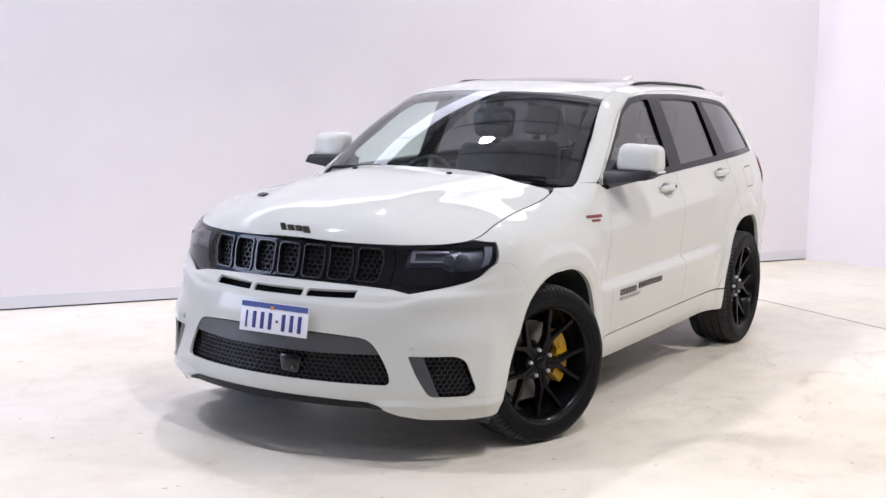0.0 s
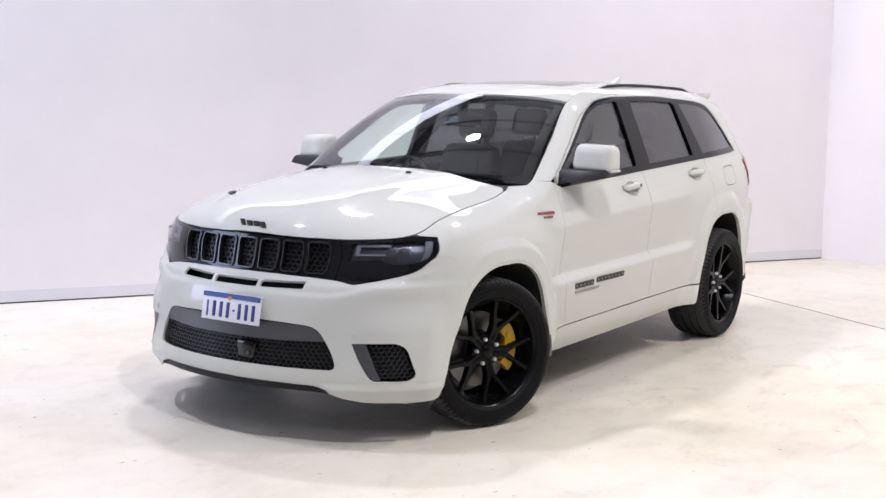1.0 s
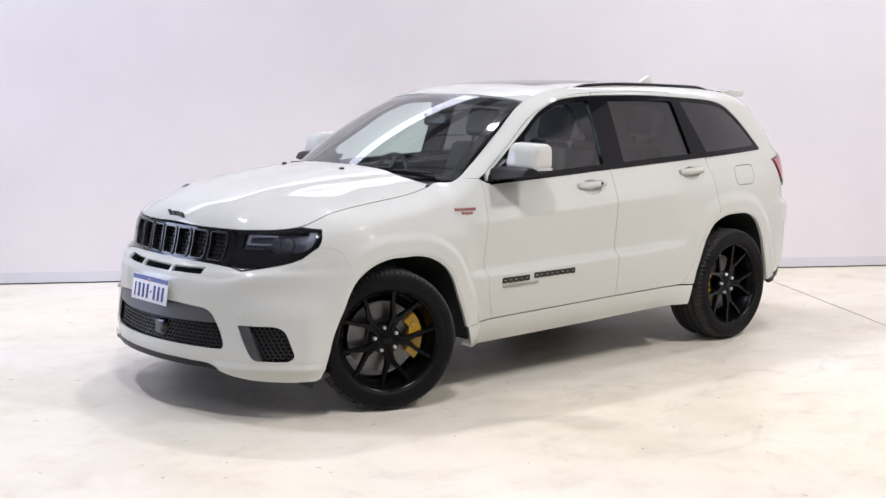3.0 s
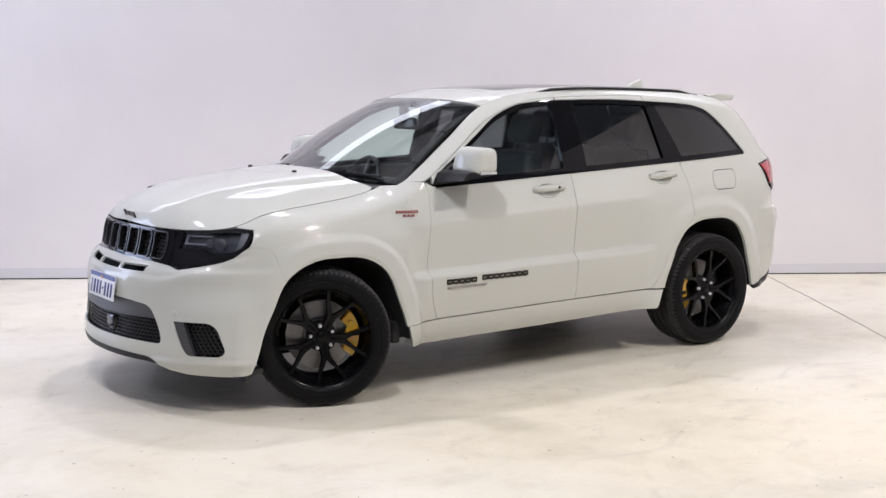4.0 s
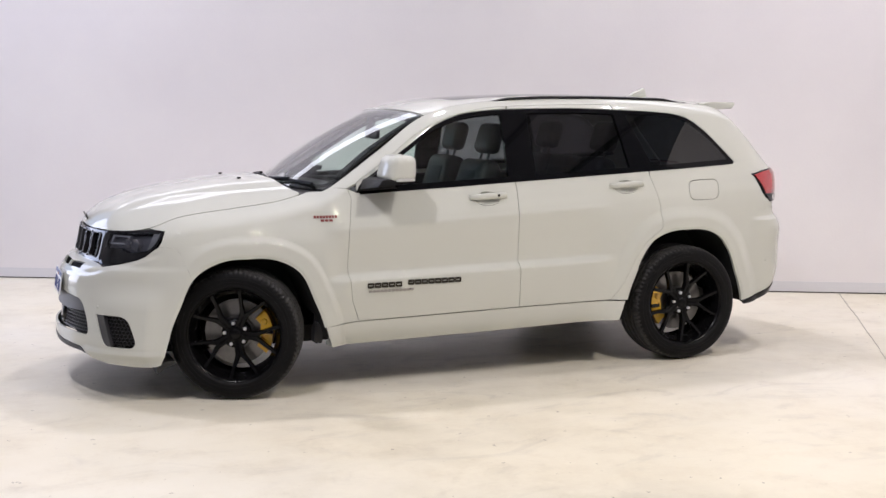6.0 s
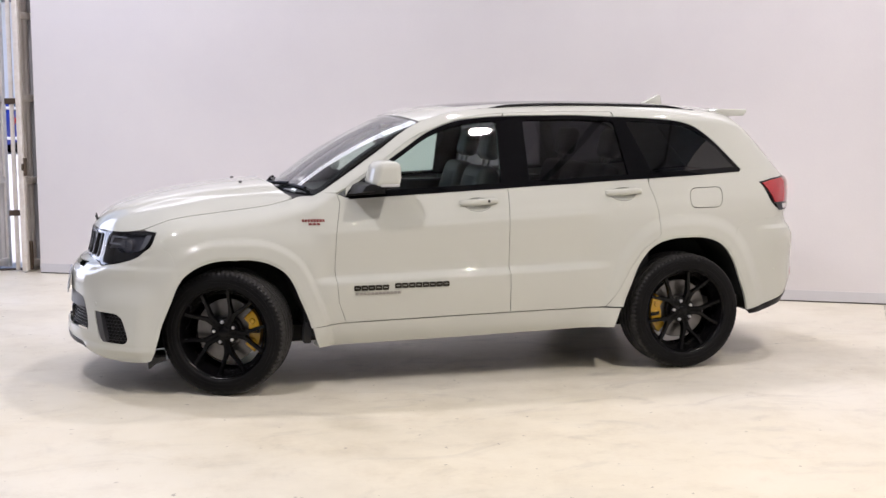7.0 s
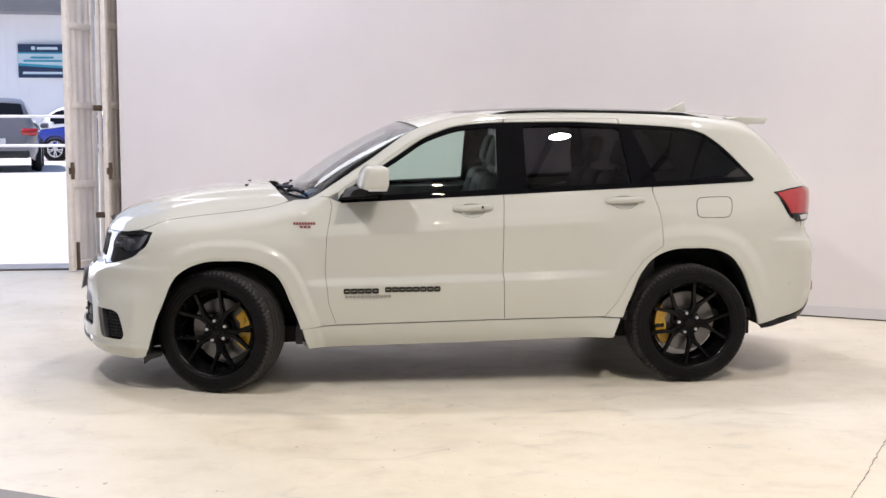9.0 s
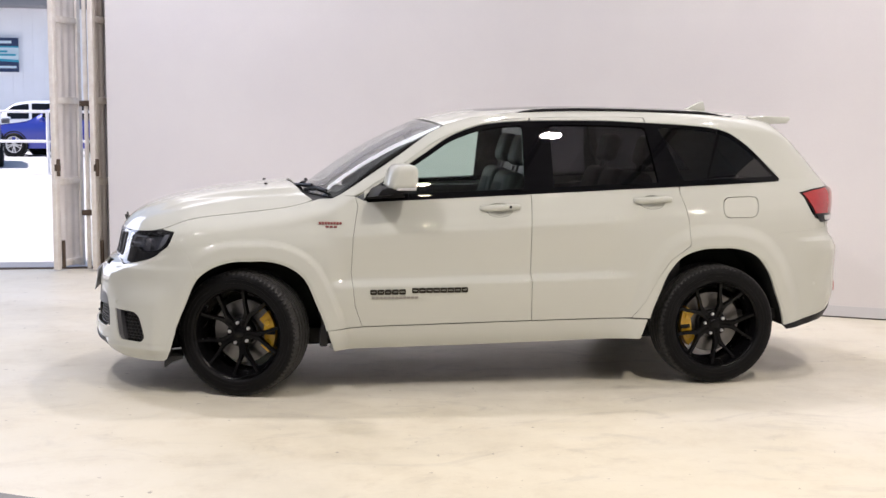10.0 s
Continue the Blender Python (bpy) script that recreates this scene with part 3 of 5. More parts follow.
def roof_map(p):
    x, y = p[:, 0], p[:, 1]
    ze = roof_edge(x)
    r = np.clip(np.abs(y) / (side_y(x, ze) + 1e-4), 0, 1)
    return np.stack([x, y, ze + (roof_mid(x) - ze) * (1 - r ** 3)], 1)


def edge_fit(f):
    v = np.linspace(0, 1, 9)
    return np.poly1d(np.polyfit(v, f(-0.90 + 0.67 * v), 2))


pillar_z = edge_fit(roof_edge)
pillar_y = edge_fit(lambda x: side_y(x, roof_edge(x)))


def shield_map(p):
    """(s, v): across from -1 to 1, up from 0 to 1."""
    s, v = p[:, 0], p[:, 1]
    b = 1 - s * s
    return np.stack([-0.90 + 0.67 * v - (0.19 - 0.10 * v) * b - 0.08 * v * (1 - v), s * pillar_y(v), pillar_z(v) + (0.015 + 0.025 * v) * b + 0.10 * v * (1 - v)], 1)


def deeper(f, d):
    """The surface f moved d metres inwards, by its normals."""
    def g(p):
        e = 1e-4
        du, dv = f(p + (e, 0)) - f(p - (e, 0)), f(p + (0, e)) - f(p - (0, e))
        n = np.cross(du, dv)
        n /= np.linalg.norm(n, axis=1)[:, None] + 1e-12
        q = f(p)
        s = np.sign((n * ((q - (0, 0, 0.7)) * (0.25, 1, 1))).sum(1))[:, None]
        return q - d * n * s
    return g


def fyz(*pts):
    """Front outline given as (y, z) into the (u, z) domain."""
    return [(float(nose_u(y, z)), z) for y, z in pts]


def fxz(*pts):
    return [(float(nose_ux(x, z)), z) for x, z in pts]


def txz(*pts):
    return [(float(tail_ux(x, z)), z) for x, z in pts]


def mirror_u(pts):
    return [(-u, z) for u, z in pts][::-1]


car = tagged(empty("car", pose(0, 0, 0.012)), "white four-door sport utility vehicle with black wheels, front wheels turned", "car")

# side outlines (x, z)
LINE = np.linspace


def fine(pts, n=10):
    """An open line with n steps to each stretch."""
    return [(a[0] + (b[0] - a[0]) * k / n, a[1] + (b[1] - a[1]) * k / n) for a, b in zip(pts, pts[1:]) for k in range(n)] + [tuple(pts[-1])]


seam = fine([(-1.90, 0.872), (-1.83, 0.868), (-1.785, 0.835), arch("front", -46, -46, 1)[0]])
door_front = [(-0.765, 0.392), (-0.81, 0.52), (-0.83, 0.72), (-0.82, 0.93), (-0.785, 1.11)]
door_mid = [(0.27, 0.41), (0.262, 0.71), (0.262, 0.99), (0.272, 1.12)]
door_rear = [(0.90, 0.418), (0.985, 0.52), (1.06, 0.66), (1.14, 0.77), (1.265, 0.86), (1.262, 1.0), (1.245, 1.09), (1.215, 1.18)]
top_door = lambda x: roof_edge(x) - 0.062 + 0.027 * step(-0.3, 0.2, x)
glass_top = pchip([-0.75, -0.72, -0.60, -0.38, -0.17, 0.04, 0.29, 0.69, 1.02, 1.43, 1.56, 1.66, 1.86, 1.90], [1.15, 1.185, 1.268, 1.412, 1.540, 1.602, 1.620, 1.624, 1.613, 1.588, 1.56, 1.50, 1.305, 1.262])
belt_line = lambda a, b, n=12: [(x, float(belt(x))) for x in LINE(a, b, n)]
top_line = lambda a, b, n=24: [(x, float(glass_top(x))) for x in LINE(a, b, n)]
frame_line = lambda a, b, n=24: [(x, float(top_door(x))) for x in LINE(a, b, n)]
edge_line = lambda a, b, n=24: [(x, float(roof_edge(x))) for x in LINE(a, b, n)]

fender = arch("front", -45, 91, 50)[::-1] + seam[::-1] + [(-1.883, 0.90), (-1.858, 0.960), (-1.90, 0.963)]
fender += [(x, float(hood_edge(x))) for x in LINE(-1.93, -1.05, 30)] + [(-1.0, 1.142), (-0.93, 1.148), (-0.885, 1.170), (-0.80, 1.165)]
fender += door_front[::-1] + [(-0.83, 0.388)]
front_door = door_front[::-1] + door_mid + [(0.272, float(belt(0.272)))] + belt_line(0.27, -0.745) + [(-0.80, 1.165)]
rear_door = door_mid[::-1] + [(0.88, 0.416)] + door_rear + belt_line(1.21, 0.272)
front_frame = [(-0.745, 1.150)] + top_line(-0.72, 0.292) + frame_line(0.30, -0.745, 30)
rear_frame = top_line(0.30, 1.035) + frame_line(1.03, 0.306)
sill = [(-0.972, 0.373), (-0.765, 0.3875), (0.27, 0.4055), (0.88, 0.4115), (1.000, 0.406), (0.975, 0.340), (0.955, 0.285), (0.0, 0.262), (-0.93, 0.248), (-0.955, 0.31)]
quarter = arch("rear", -86, 40, 50) + [(1.845, 0.90), (1.885, 0.926), (2.17, 0.950), (2.225, 0.955), (2.22, 0.985), (2.13, 1.02)] + [(2.10, 1.06), (2.04, 1.175), (2.26, 1.208)]
quarter += [(2.19, 1.29), (2.06, 1.44), (1.95, 1.575)] + edge_line(1.93, -0.885, 70) + [(-0.80, 1.168)]
quarter += frame_line(-0.75, 1.035, 50) + top_line(1.04, 1.88, 40) + belt_line(1.90, 1.22) + door_rear[::-1]

fuel = rounded([(1.49, 1.03), (1.715, 1.03), (1.73, 1.155), (1.495, 1.150)], 0.045)
DOORS = {}
cup_line = lambda x, z: [(x + 0.080 * math.cos(a), z + 0.040 * math.sin(a)) for a in LINE(0, 2 * math.pi, 33)[:-1]]
CUPS = [(0.070, 1.082), (1.030, 1.125)]


def cup_map(x, z):
    """The door skin pressed in to a shallow bowl round (x, z)."""
    def g(p):
        q = side_map(p)
        r = np.clip(((p[:, 0] - x) / 0.080) ** 2 + ((p[:, 1] - z) / 0.040) ** 2, 0, 1)
        return q + np.stack([0 * r, 0.020 * (1 - r) ** 1.2 * (1 + r), 0 * r], 1)
    return g


for side in (-1, 1):
    panel("fender", fender, [], side_map, PAINT, car, h=0.011, edge=0.011, gap=0.0007, side=side)
    DOORS[side] = panel("front_door", front_door, [cup_line(*CUPS[0])], side_map, PAINT, car, h=0.011, edge=0.012, gap=0.0018, side=side)
    panel("window_frame", front_frame, [], side_map, PAINT, DOORS[side], h=0.02, gap=0.0018, side=side)
    DOORS[2 * side] = panel("rear_door", rear_door, [cup_line(*CUPS[1])], side_map, PAINT, car, h=0.011, edge=0.012, gap=0.0018, side=side)
    panel("window_frame", rear_frame, [], side_map, PAINT, DOORS[2 * side], h=0.02, gap=0.0018, side=side)
    for (cx, cz), d in zip(CUPS, (DOORS[side], DOORS[2 * side])):
        panel("handle_cup", cup_line(cx, cz), [], cup_map(cx, cz), PAINT, d, h=0.008, edge=0.012, thick=0, side=side)
    panel("sill", sill, [], side_map, PAINT, car, h=0.02, gap=0.001, side=side, thick=0.06)
    holes = [shrink(fuel, -0.004)] if side < 0 else []
    body = panel("quarter_panel", quarter, holes, side_map, PAINT, car, h=0.012, edge=0.012, side=side, gap=0.0006)
    if side < 0:
        panel("fuel_door", fuel, [], side_map, PAINT, body, h=0.02, side=side)
    # dark backing behind the joints
    panel("inner_panel", [(-1.0, 0.42), (0.95, 0.42), (1.20, 0.80), (1.30, 0.88), (1.24, 1.17), (-0.84, 1.10)], [], deeper(side_map, 0.03), LINER, car, h=0.05, side=side, thick=0)

# ---- hood, roof, windscreen


def hood_front(u):
    """The hood's front edge, where its edge line meets the nose."""
    z = 0.944
    for _ in range(12):
        q = front_map(np.array([(u, z)]))[0]
        z = 0.5 * (z + float(hood_edge(q[0])))
    return float(q[0]), -float(q[1])


hood = [hood_front(u) for u in LINE(-1.15, 1.15, 61)]
hood = [(x, y) for x, y in hood if x < -1.935]
rim_l = [(x, float(side_y(x, hood_edge(x)))) for x in LINE(-1.93, -1.075, 30)]
rear = [(-1.035 - 0.14 * (1 - (y / 0.72) ** 2), y) for y in LINE(0.70, -0.70, 25)]
hood_line = hood + rim_l + rear + [(x, -y) for x, y in rim_l[::-1]]
bonnet = panel("hood", hood_line, [], hood_map, PAINT, car, h=0.016, edge=0.016, gap=0.0042, thick=0.010, side=-1)
for sgn in (-1, 1):
    seal = [(x, sgn * (float(side_y(x, hood_edge(x))) - 0.005), float(hood_edge(x)) - 0.013) for x in LINE(-1.92, -1.06, 40)]
    part("hood_seal", tube(seal, 0.008, 8), LINER, bonnet, "black rubber seal under the hood edge")
roof_front = [tuple(shield_map(np.array([(s, 1.0)]))[0][:2]) for s in LINE(-1, 1, 21)]
roof_side = [(x, float(side_y(x, roof_edge(x)))) for x in LINE(-0.20, 1.93, 50)]
sun_roof = rounded([(0.02, -0.44), (1.42, -0.44), (1.42, 0.44), (0.02, 0.44)], 0.09)
roof_line = roof_front + roof_side + [(x, -y) for x, y in roof_side[::-1]]
roof = panel("roof", roof_line, [shrink(sun_roof, -0.004)], roof_map, PAINT, car, h=0.03, thick=0.02, side=-1)
panel("sunroof", sun_roof, [], roof_map, GLOSS_BLACK, roof, "black glass panoramic sunroof", h=0.04, thick=0.01, side=-1)
shield = [(s, 0.0) for s in LINE(-0.995, 0.995, 25)] + [(0.995, v) for v in LINE(0.04, 0.965, 20)] + [(s, 0.985) for s in LINE(0.96, -0.96, 25)] + [(-0.995, v) for v in LINE(0.965, 0.04, 20)]
windscreen = panel("windscreen", shield, [], shield_map, SCREEN, car, "clear laminated windscreen reflecting the ceiling", h=0.025, edge=0.03, thick=0.0, lift=-0.004, side=-1)
inner = rounded([(-0.925, 0.05), (0.925, 0.05), (0.925, 0.93), (-0.925, 0.93)], 0.06)
panel("windscreen_border", shrink(np.array(shield), -0.003), [inner], shield_map, GLOSS_BLACK, windscreen, h=0.05, edge=0.04, thick=0.03, lift=-0.010, side=-1)
cowl = rear[::-1] + [tuple(shield_map(np.array([(s, 0.02)]))[0][:2]) for s in LINE(1, -1, 25)]
cowl = [(x, y) for x, y in cowl]


def cowl_map(p):
    x, y = p[:, 0], p[:, 1]
    return np.stack([x, y, 1.150 - 0.035 * (y / 0.8) ** 2 + 0.10 * (x + 1.1)], 1)


panel("cowl", cowl, [], cowl_map, PLASTIC, car, h=0.04, thick=0.03, side=-1)

# ---- side glass and its black surround
glass_all = [(-0.745, 1.148)] + top_line(-0.73, 1.885, 60) + [(1.90, 1.264)] + belt_line(1.88, -0.72, 40)
g_front = [(-0.655, 1.178)] + [(x, float(glass_top(x)) - 0.026) for x in LINE(-0.60, 0.232, 24)] + [(0.245, 1.585), (0.235, 1.216)] + [(x, float(belt(x)) + 0.026) for x in LINE(0.22, -0.62, 12)]
g_rear = [(0.42, 1.59)] + [(x, float(glass_top(x)) - 0.026) for x in LINE(0.45, 1.01, 12)] + [(1.035, 1.575), (1.085, 1.25), (1.08, 1.245)] + [(x, float(belt(x)) + 0.024) for x in LINE(1.06, 0.42, 8)]
g_quart = [(1.118, 1.575)] + [(x, float(glass_top(x)) - 0.022) for x in LINE(1.14, 1.82, 24)] + [(1.855, 1.285)] + [(x, float(belt(x)) + 0.024) for x in LINE(1.84, 1.25, 8)]
for side in (-1, 1):
    panel("window_surround", glass_all, [g_front, g_rear, g_quart], side_map, PILLAR, car, "gloss black pillar and window trim", h=0.03, lift=-0.004, thick=0.024, side=side, gap=0.0)
    panel("side_window", g_front, [], side_map, WIND, DOORS[side], "lightly tinted clear glass", h=0.03, thick=0, lift=-0.020, side=side)
    panel("side_window", g_rear, [], side_map, TINT, DOORS[2 * side], "dark tinted privacy glass", h=0.03, thick=0, lift=-0.018, side=side)
    panel("quarter_window", g_quart, [], side_map, PRIVACY, car, "dark tinted privacy glass", h=0.03, thick=0, lift=-0.008, side=side)
    # bright lower strip seal
    strip = belt_line(-0.73, 1.885, 40) + [(x, z - 0.011) for x, z in belt_line(1.885, -0.73, 40)]
    panel("belt_seal", strip, [], side_map, PILLAR, car, h=0.03, lift=0.004, thick=0.01, side=side)

# ---- front bumper with its openings
slots = [rounded(fyz(*q), 0.008) for q in ([(-0.385, 0.719), (-0.155, 0.714), (-0.155, 0.744), (-0.385, 0.750)], [(-0.135, 0.713), (0.135, 0.713), (0.135, 0.744), (-0.135, 0.744)], [(0.155, 0.714), (0.385, 0.719), (0.385, 0.750), (0.155, 0.744)])]
mouth = rounded(fyz((-0.575, 0.356), (-0.30, 0.358), (0.30, 0.358), (0.575, 0.356), (0.545, 0.44), (0.475, 0.553), (0.25, 0.568), (-0.25, 0.568), (-0.475, 0.553), (-0.545, 0.44)), [0.05, 0.1, 0.1, 0.05, 0.04, 0.06, 0.1, 0.1, 0.06, 0.04])
fog = rounded(fyz((0.622, 0.484), (0.655, 0.405), (0.706, 0.310), (0.822, 0.306), (0.842, 0.335), (0.806, 0.464), (0.774, 0.487)), [0.010, 0.02, 0.03, 0.03, 0.03, 0.03, 0.03])
top_half = fyz((0.0, 0.772), (0.20, 0.771), (0.40, 0.766), (0.52, 0.758), (0.60, 0.745), (0.68, 0.762), (0.76, 0.783), (0.80, 0.797)) + fxz((-1.965, 0.818), (-1.93, 0.850), *seam, *[(x, z) for x, z in arch("front", -47, -104, 40)])
bottom_half = fxz((-1.905, 0.215)) + fyz((0.87, 0.205), (0.80, 0.197), (0.67, 0.204), (0.590, 0.222), (0.535, 0.250), (0.48, 0.280), (0.30, 0.285), (0.0, 0.286))
half = top_half + bottom_half
bumper_line = half + mirror_u(half)[1:-1]
bumper = panel("front_bumper", bumper_line, [*slots, mouth, fog, mirror_u(fog)], front_map, PAINT, car, h=0.010, edge=0.010, thick=0.012, side=-1, stretch=0.9)


def honeycomb(name, outline, fmap, cell, bar, mat, parent, stretch=0.9, depth=0.006, squash=0.8):
    """A net of six-sided cells cut to an outline, as flat bars with depth."""
    o = np.array(outline) * (stretch, 1)
    lo, hi = o.min(0), o.max(0)
    w, hgt = cell * math.sqrt(3), cell * squash
    segs = set()
    for r in range(int((hi[1] - lo[1]) / (1.5 * hgt)) + 3):
        for c in range(int((hi[0] - lo[0]) / w) + 3):
            cx, cy = lo[0] + (c + 0.5 * (r % 2)) * w - w, lo[1] + r * 1.5 * hgt - hgt
            ring = [(round(cx + cell * math.sin(k * math.pi / 3), 4), round(cy + hgt * math.cos(k * math.pi / 3), 4)) for k in range(6)]
            for k in range(6):
                segs.add(tuple(sorted((ring[k], ring[(k + 1) % 6]))))
    segs = np.array(sorted(segs))
    segs = segs[inside(o, segs.mean(1))]
    a, b = segs[:, 0], segs[:, 1]
    d = (b - a) / np.linalg.norm(b - a, axis=1)[:, None]
    n = np.stack([-d[:, 1], d[:, 0]], 1) * bar / 2
    corners = np.stack([a + n, a - n, b - n, b + n], 1).reshape(-1, 2) / (stretch, 1)
    top, low = fmap(corners), deeper(fmap, depth)(corners)
    verts = np.concatenate([top.reshape(-1, 4, 3), low.reshape(-1, 4, 3)], 1).reshape(-1, 3)
    faces = []
    for k in range(len(segs)):
        i = 8 * k
        faces += [(i, i + 1, i + 2, i + 3), (i, i + 4, i + 5, i + 1), (i + 2, i + 6, i + 7, i + 3), (i + 1, i + 5, i + 6, i + 2), (i + 3, i + 7, i + 4, i)]
    me = bpy.data.meshes.new(name)
    me.from_pydata([tuple(v) for v in verts], [], faces)
    return link_mesh(name, me, mat, parent)


back = deeper(front_map, 0.055)
panel("bumper_vent", fyz((-0.43, 0.70), (0.43, 0.70), (0.43, 0.77), (-0.43, 0.77)), [], back, LINER, bumper, h=0.05, thick=0, side=-1, stretch=0.9)
lower = panel("lower_grille", mouth, [], back, LINER, bumper, "black honeycomb lower grille", h=0.04, thick=0, side=-1, stretch=0.9)
honeycomb("mesh_insert", mouth, deeper(front_map, 0.028), 0.0155, 0.0038, NET, lower)
panel("grille_bar", fyz((-0.56, 0.487), (-0.25, 0.478), (0.25, 0.478), (0.56, 0.487), (0.47, 0.551), (0.25, 0.561), (-0.25, 0.561), (-0.47, 0.551)), [], deeper(front_map, 0.004), TRIM_GREY, lower, "grey plastic grille bar", h=0.03, thick=0.03, side=-1, stretch=0.9)
radar = boxes((-2.342, -0.100, 0.412, 0.05, 0.112, 0.098), bevel=0.018, seg=3)
for v in radar.verts:
    v.co.y = -0.100 + (v.co.y + 0.100) * (1 + 1.6 * (v.co.z - 0.412))
part("radar_sensor", radar, GLOSS_BLACK, lower, "gloss black sensor cover", smooth=50)
part("camera_lens", lathe([(0.0, -0.004), (0.012, -0.004), (0.014, 0.01)], 16, Matrix.Translation((-2.368, -0.128, 0.400)) @ Matrix.Rotation(radians(90), 4, "Z") @ Matrix.Diagonal((0.6, 1, 0.6, 1))), TRIM_GREY, lower)
for sgn in (1, -1):
    f = fog if sgn > 0 else mirror_u(fog)
    intake = panel("corner_intake", f, [], back, LINER, bumper, "black honeycomb corner intake", h=0.04, thick=0, side=-1, stretch=0.9)
    honeycomb("mesh_insert", f, deeper(front_map, 0.030), 0.0165, 0.0040, NET, intake)
    blade = rounded(fyz((0.624, 0.482), (0.657, 0.405), (0.703, 0.313), (0.738, 0.311), (0.674, 0.482)), 0.006)
    panel("trim_blade", blade if sgn > 0 else mirror_u(blade), [], deeper(front_map, 0.006), TRIM_GREY, intake, h=0.02, thick=0.03, side=-1, stretch=0.9)
    us = float(nose_u(0.632, 0.525)) * sgn
    q = front_map(np.array([(us, 0.525)]))[0]
    part("parking_sensor", lathe([(0.0, -0.004), (0.009, -0.004), (0.0105, -0.002), (0.0105, 0.01)], 20, Matrix.Translation(q) @ Matrix.Rotation(radians(-52 * sgn), 4, "Z")), PAINT, bumper)
lip = fyz((0.53, 0.262), (0.50, 0.274), (0.46, 0.281), (0.30, 0.284), (-0.30, 0.284), (-0.46, 0.281), (-0.50, 0.274), (-0.53, 0.262), (-0.54, 0.250), (-0.45, 0.254), (0.0, 0.256), (0.45, 0.254), (0.54, 0.250))
panel("splitter", lip, [], deeper(front_map, -0.004), SATIN_BLACK, bumper, "black front splitter", h=0.03, thick=0.05, side=-1, stretch=0.9)
part("underside", boxes((-0.0, 0, 0.29, 3.9, 1.30, 0.10), (-1.98, 0, 0.275, 0.55, 1.15, 0.06), (-2.05, 0, 0.300, 0.46, 1.0, 0.03), (-1.97, 0, 0.302, 0.22, 1.44, 0.03), (2.0, 0, 0.36, 0.6, 1.2, 0.08)), LINER, car, "dark undershield")

# ---- grille and headlamps
face = fyz((-0.50, 0.764), (-0.40, 0.767), (0.0, 0.772), (0.40, 0.767), (0.50, 0.764), (0.50, 0.940), (0.40, 0.940), (0.0, 0.941), (-0.40, 0.940), (-0.50, 0.940))
grille_slots = []
for k in range(-3, 4):
    c = k * 0.1335
    lean = 0.006 * k / 3
    grille_slots.append(rounded(fyz((c - 0.044 - lean, 0.786), (c + 0.044 - lean, 0.786), (c + 0.053, 0.802), (c + 0.055 + lean, 0.916), (c + 0.044 + lean, 0.927), (c - 0.044 + lean, 0.927), (c - 0.055 + lean, 0.916), (c - 0.053, 0.802)), 0.010))
grille = panel("grille", face, grille_slots, deeper(front_map, 0.002), GLOSS_BLACK, car, "gloss black grille with seven framed slots", h=0.03, edge=0.014, thick=0.03, side=-1, stretch=0.9)
panel("grille_backing", face, [], back, LINER, grille, h=0.05, thick=0, side=-1, stretch=0.9)
for q in grille_slots:
    qa = np.array(q) * (0.9, 1)
    panel("slot_frame", shrink(qa, -0.0028) / (0.9, 1), [shrink(qa, 0.003) / (0.9, 1)], deeper(front_map, -0.006), DARK_CHROME, grille, "dark chrome slot frame", h=0.05, edge=0.01, thick=0.022, side=-1, stretch=0.9)
    honeycomb("mesh_insert", q, deeper(front_map, 0.022), 0.0170, 0.0038, NET, grille)
hl_case = fyz((0.503, 0.942), (0.60, 0.950), (0.70, 0.960), (0.786, 0.966)) + fxz((-1.90, 0.966), (-1.862, 0.958), (-1.884, 0.918), (-1.908, 0.878), (-1.932, 0.855), (-1.965, 0.823)) + fyz((0.80, 0.802), (0.74, 0.784), (0.664, 0.765), (0.600, 0.753), (0.555, 0.754), (0.503, 0.766))
hl_lens = fyz((0.555, 0.932), (0.62, 0.936), (0.70, 0.942), (0.775, 0.949)) + fxz((-1.878, 0.951), (-1.903, 0.902), (-1.93, 0.868), (-1.960, 0.846)) + fyz((0.79, 0.836), (0.735, 0.834), (0.712, 0.842), (0.69, 0.855), (0.62, 0.850), (0.545, 0.848))
hl_hole = shrink(np.array(hl_lens) * (0.9, 1), 0.004) / (0.9, 1)
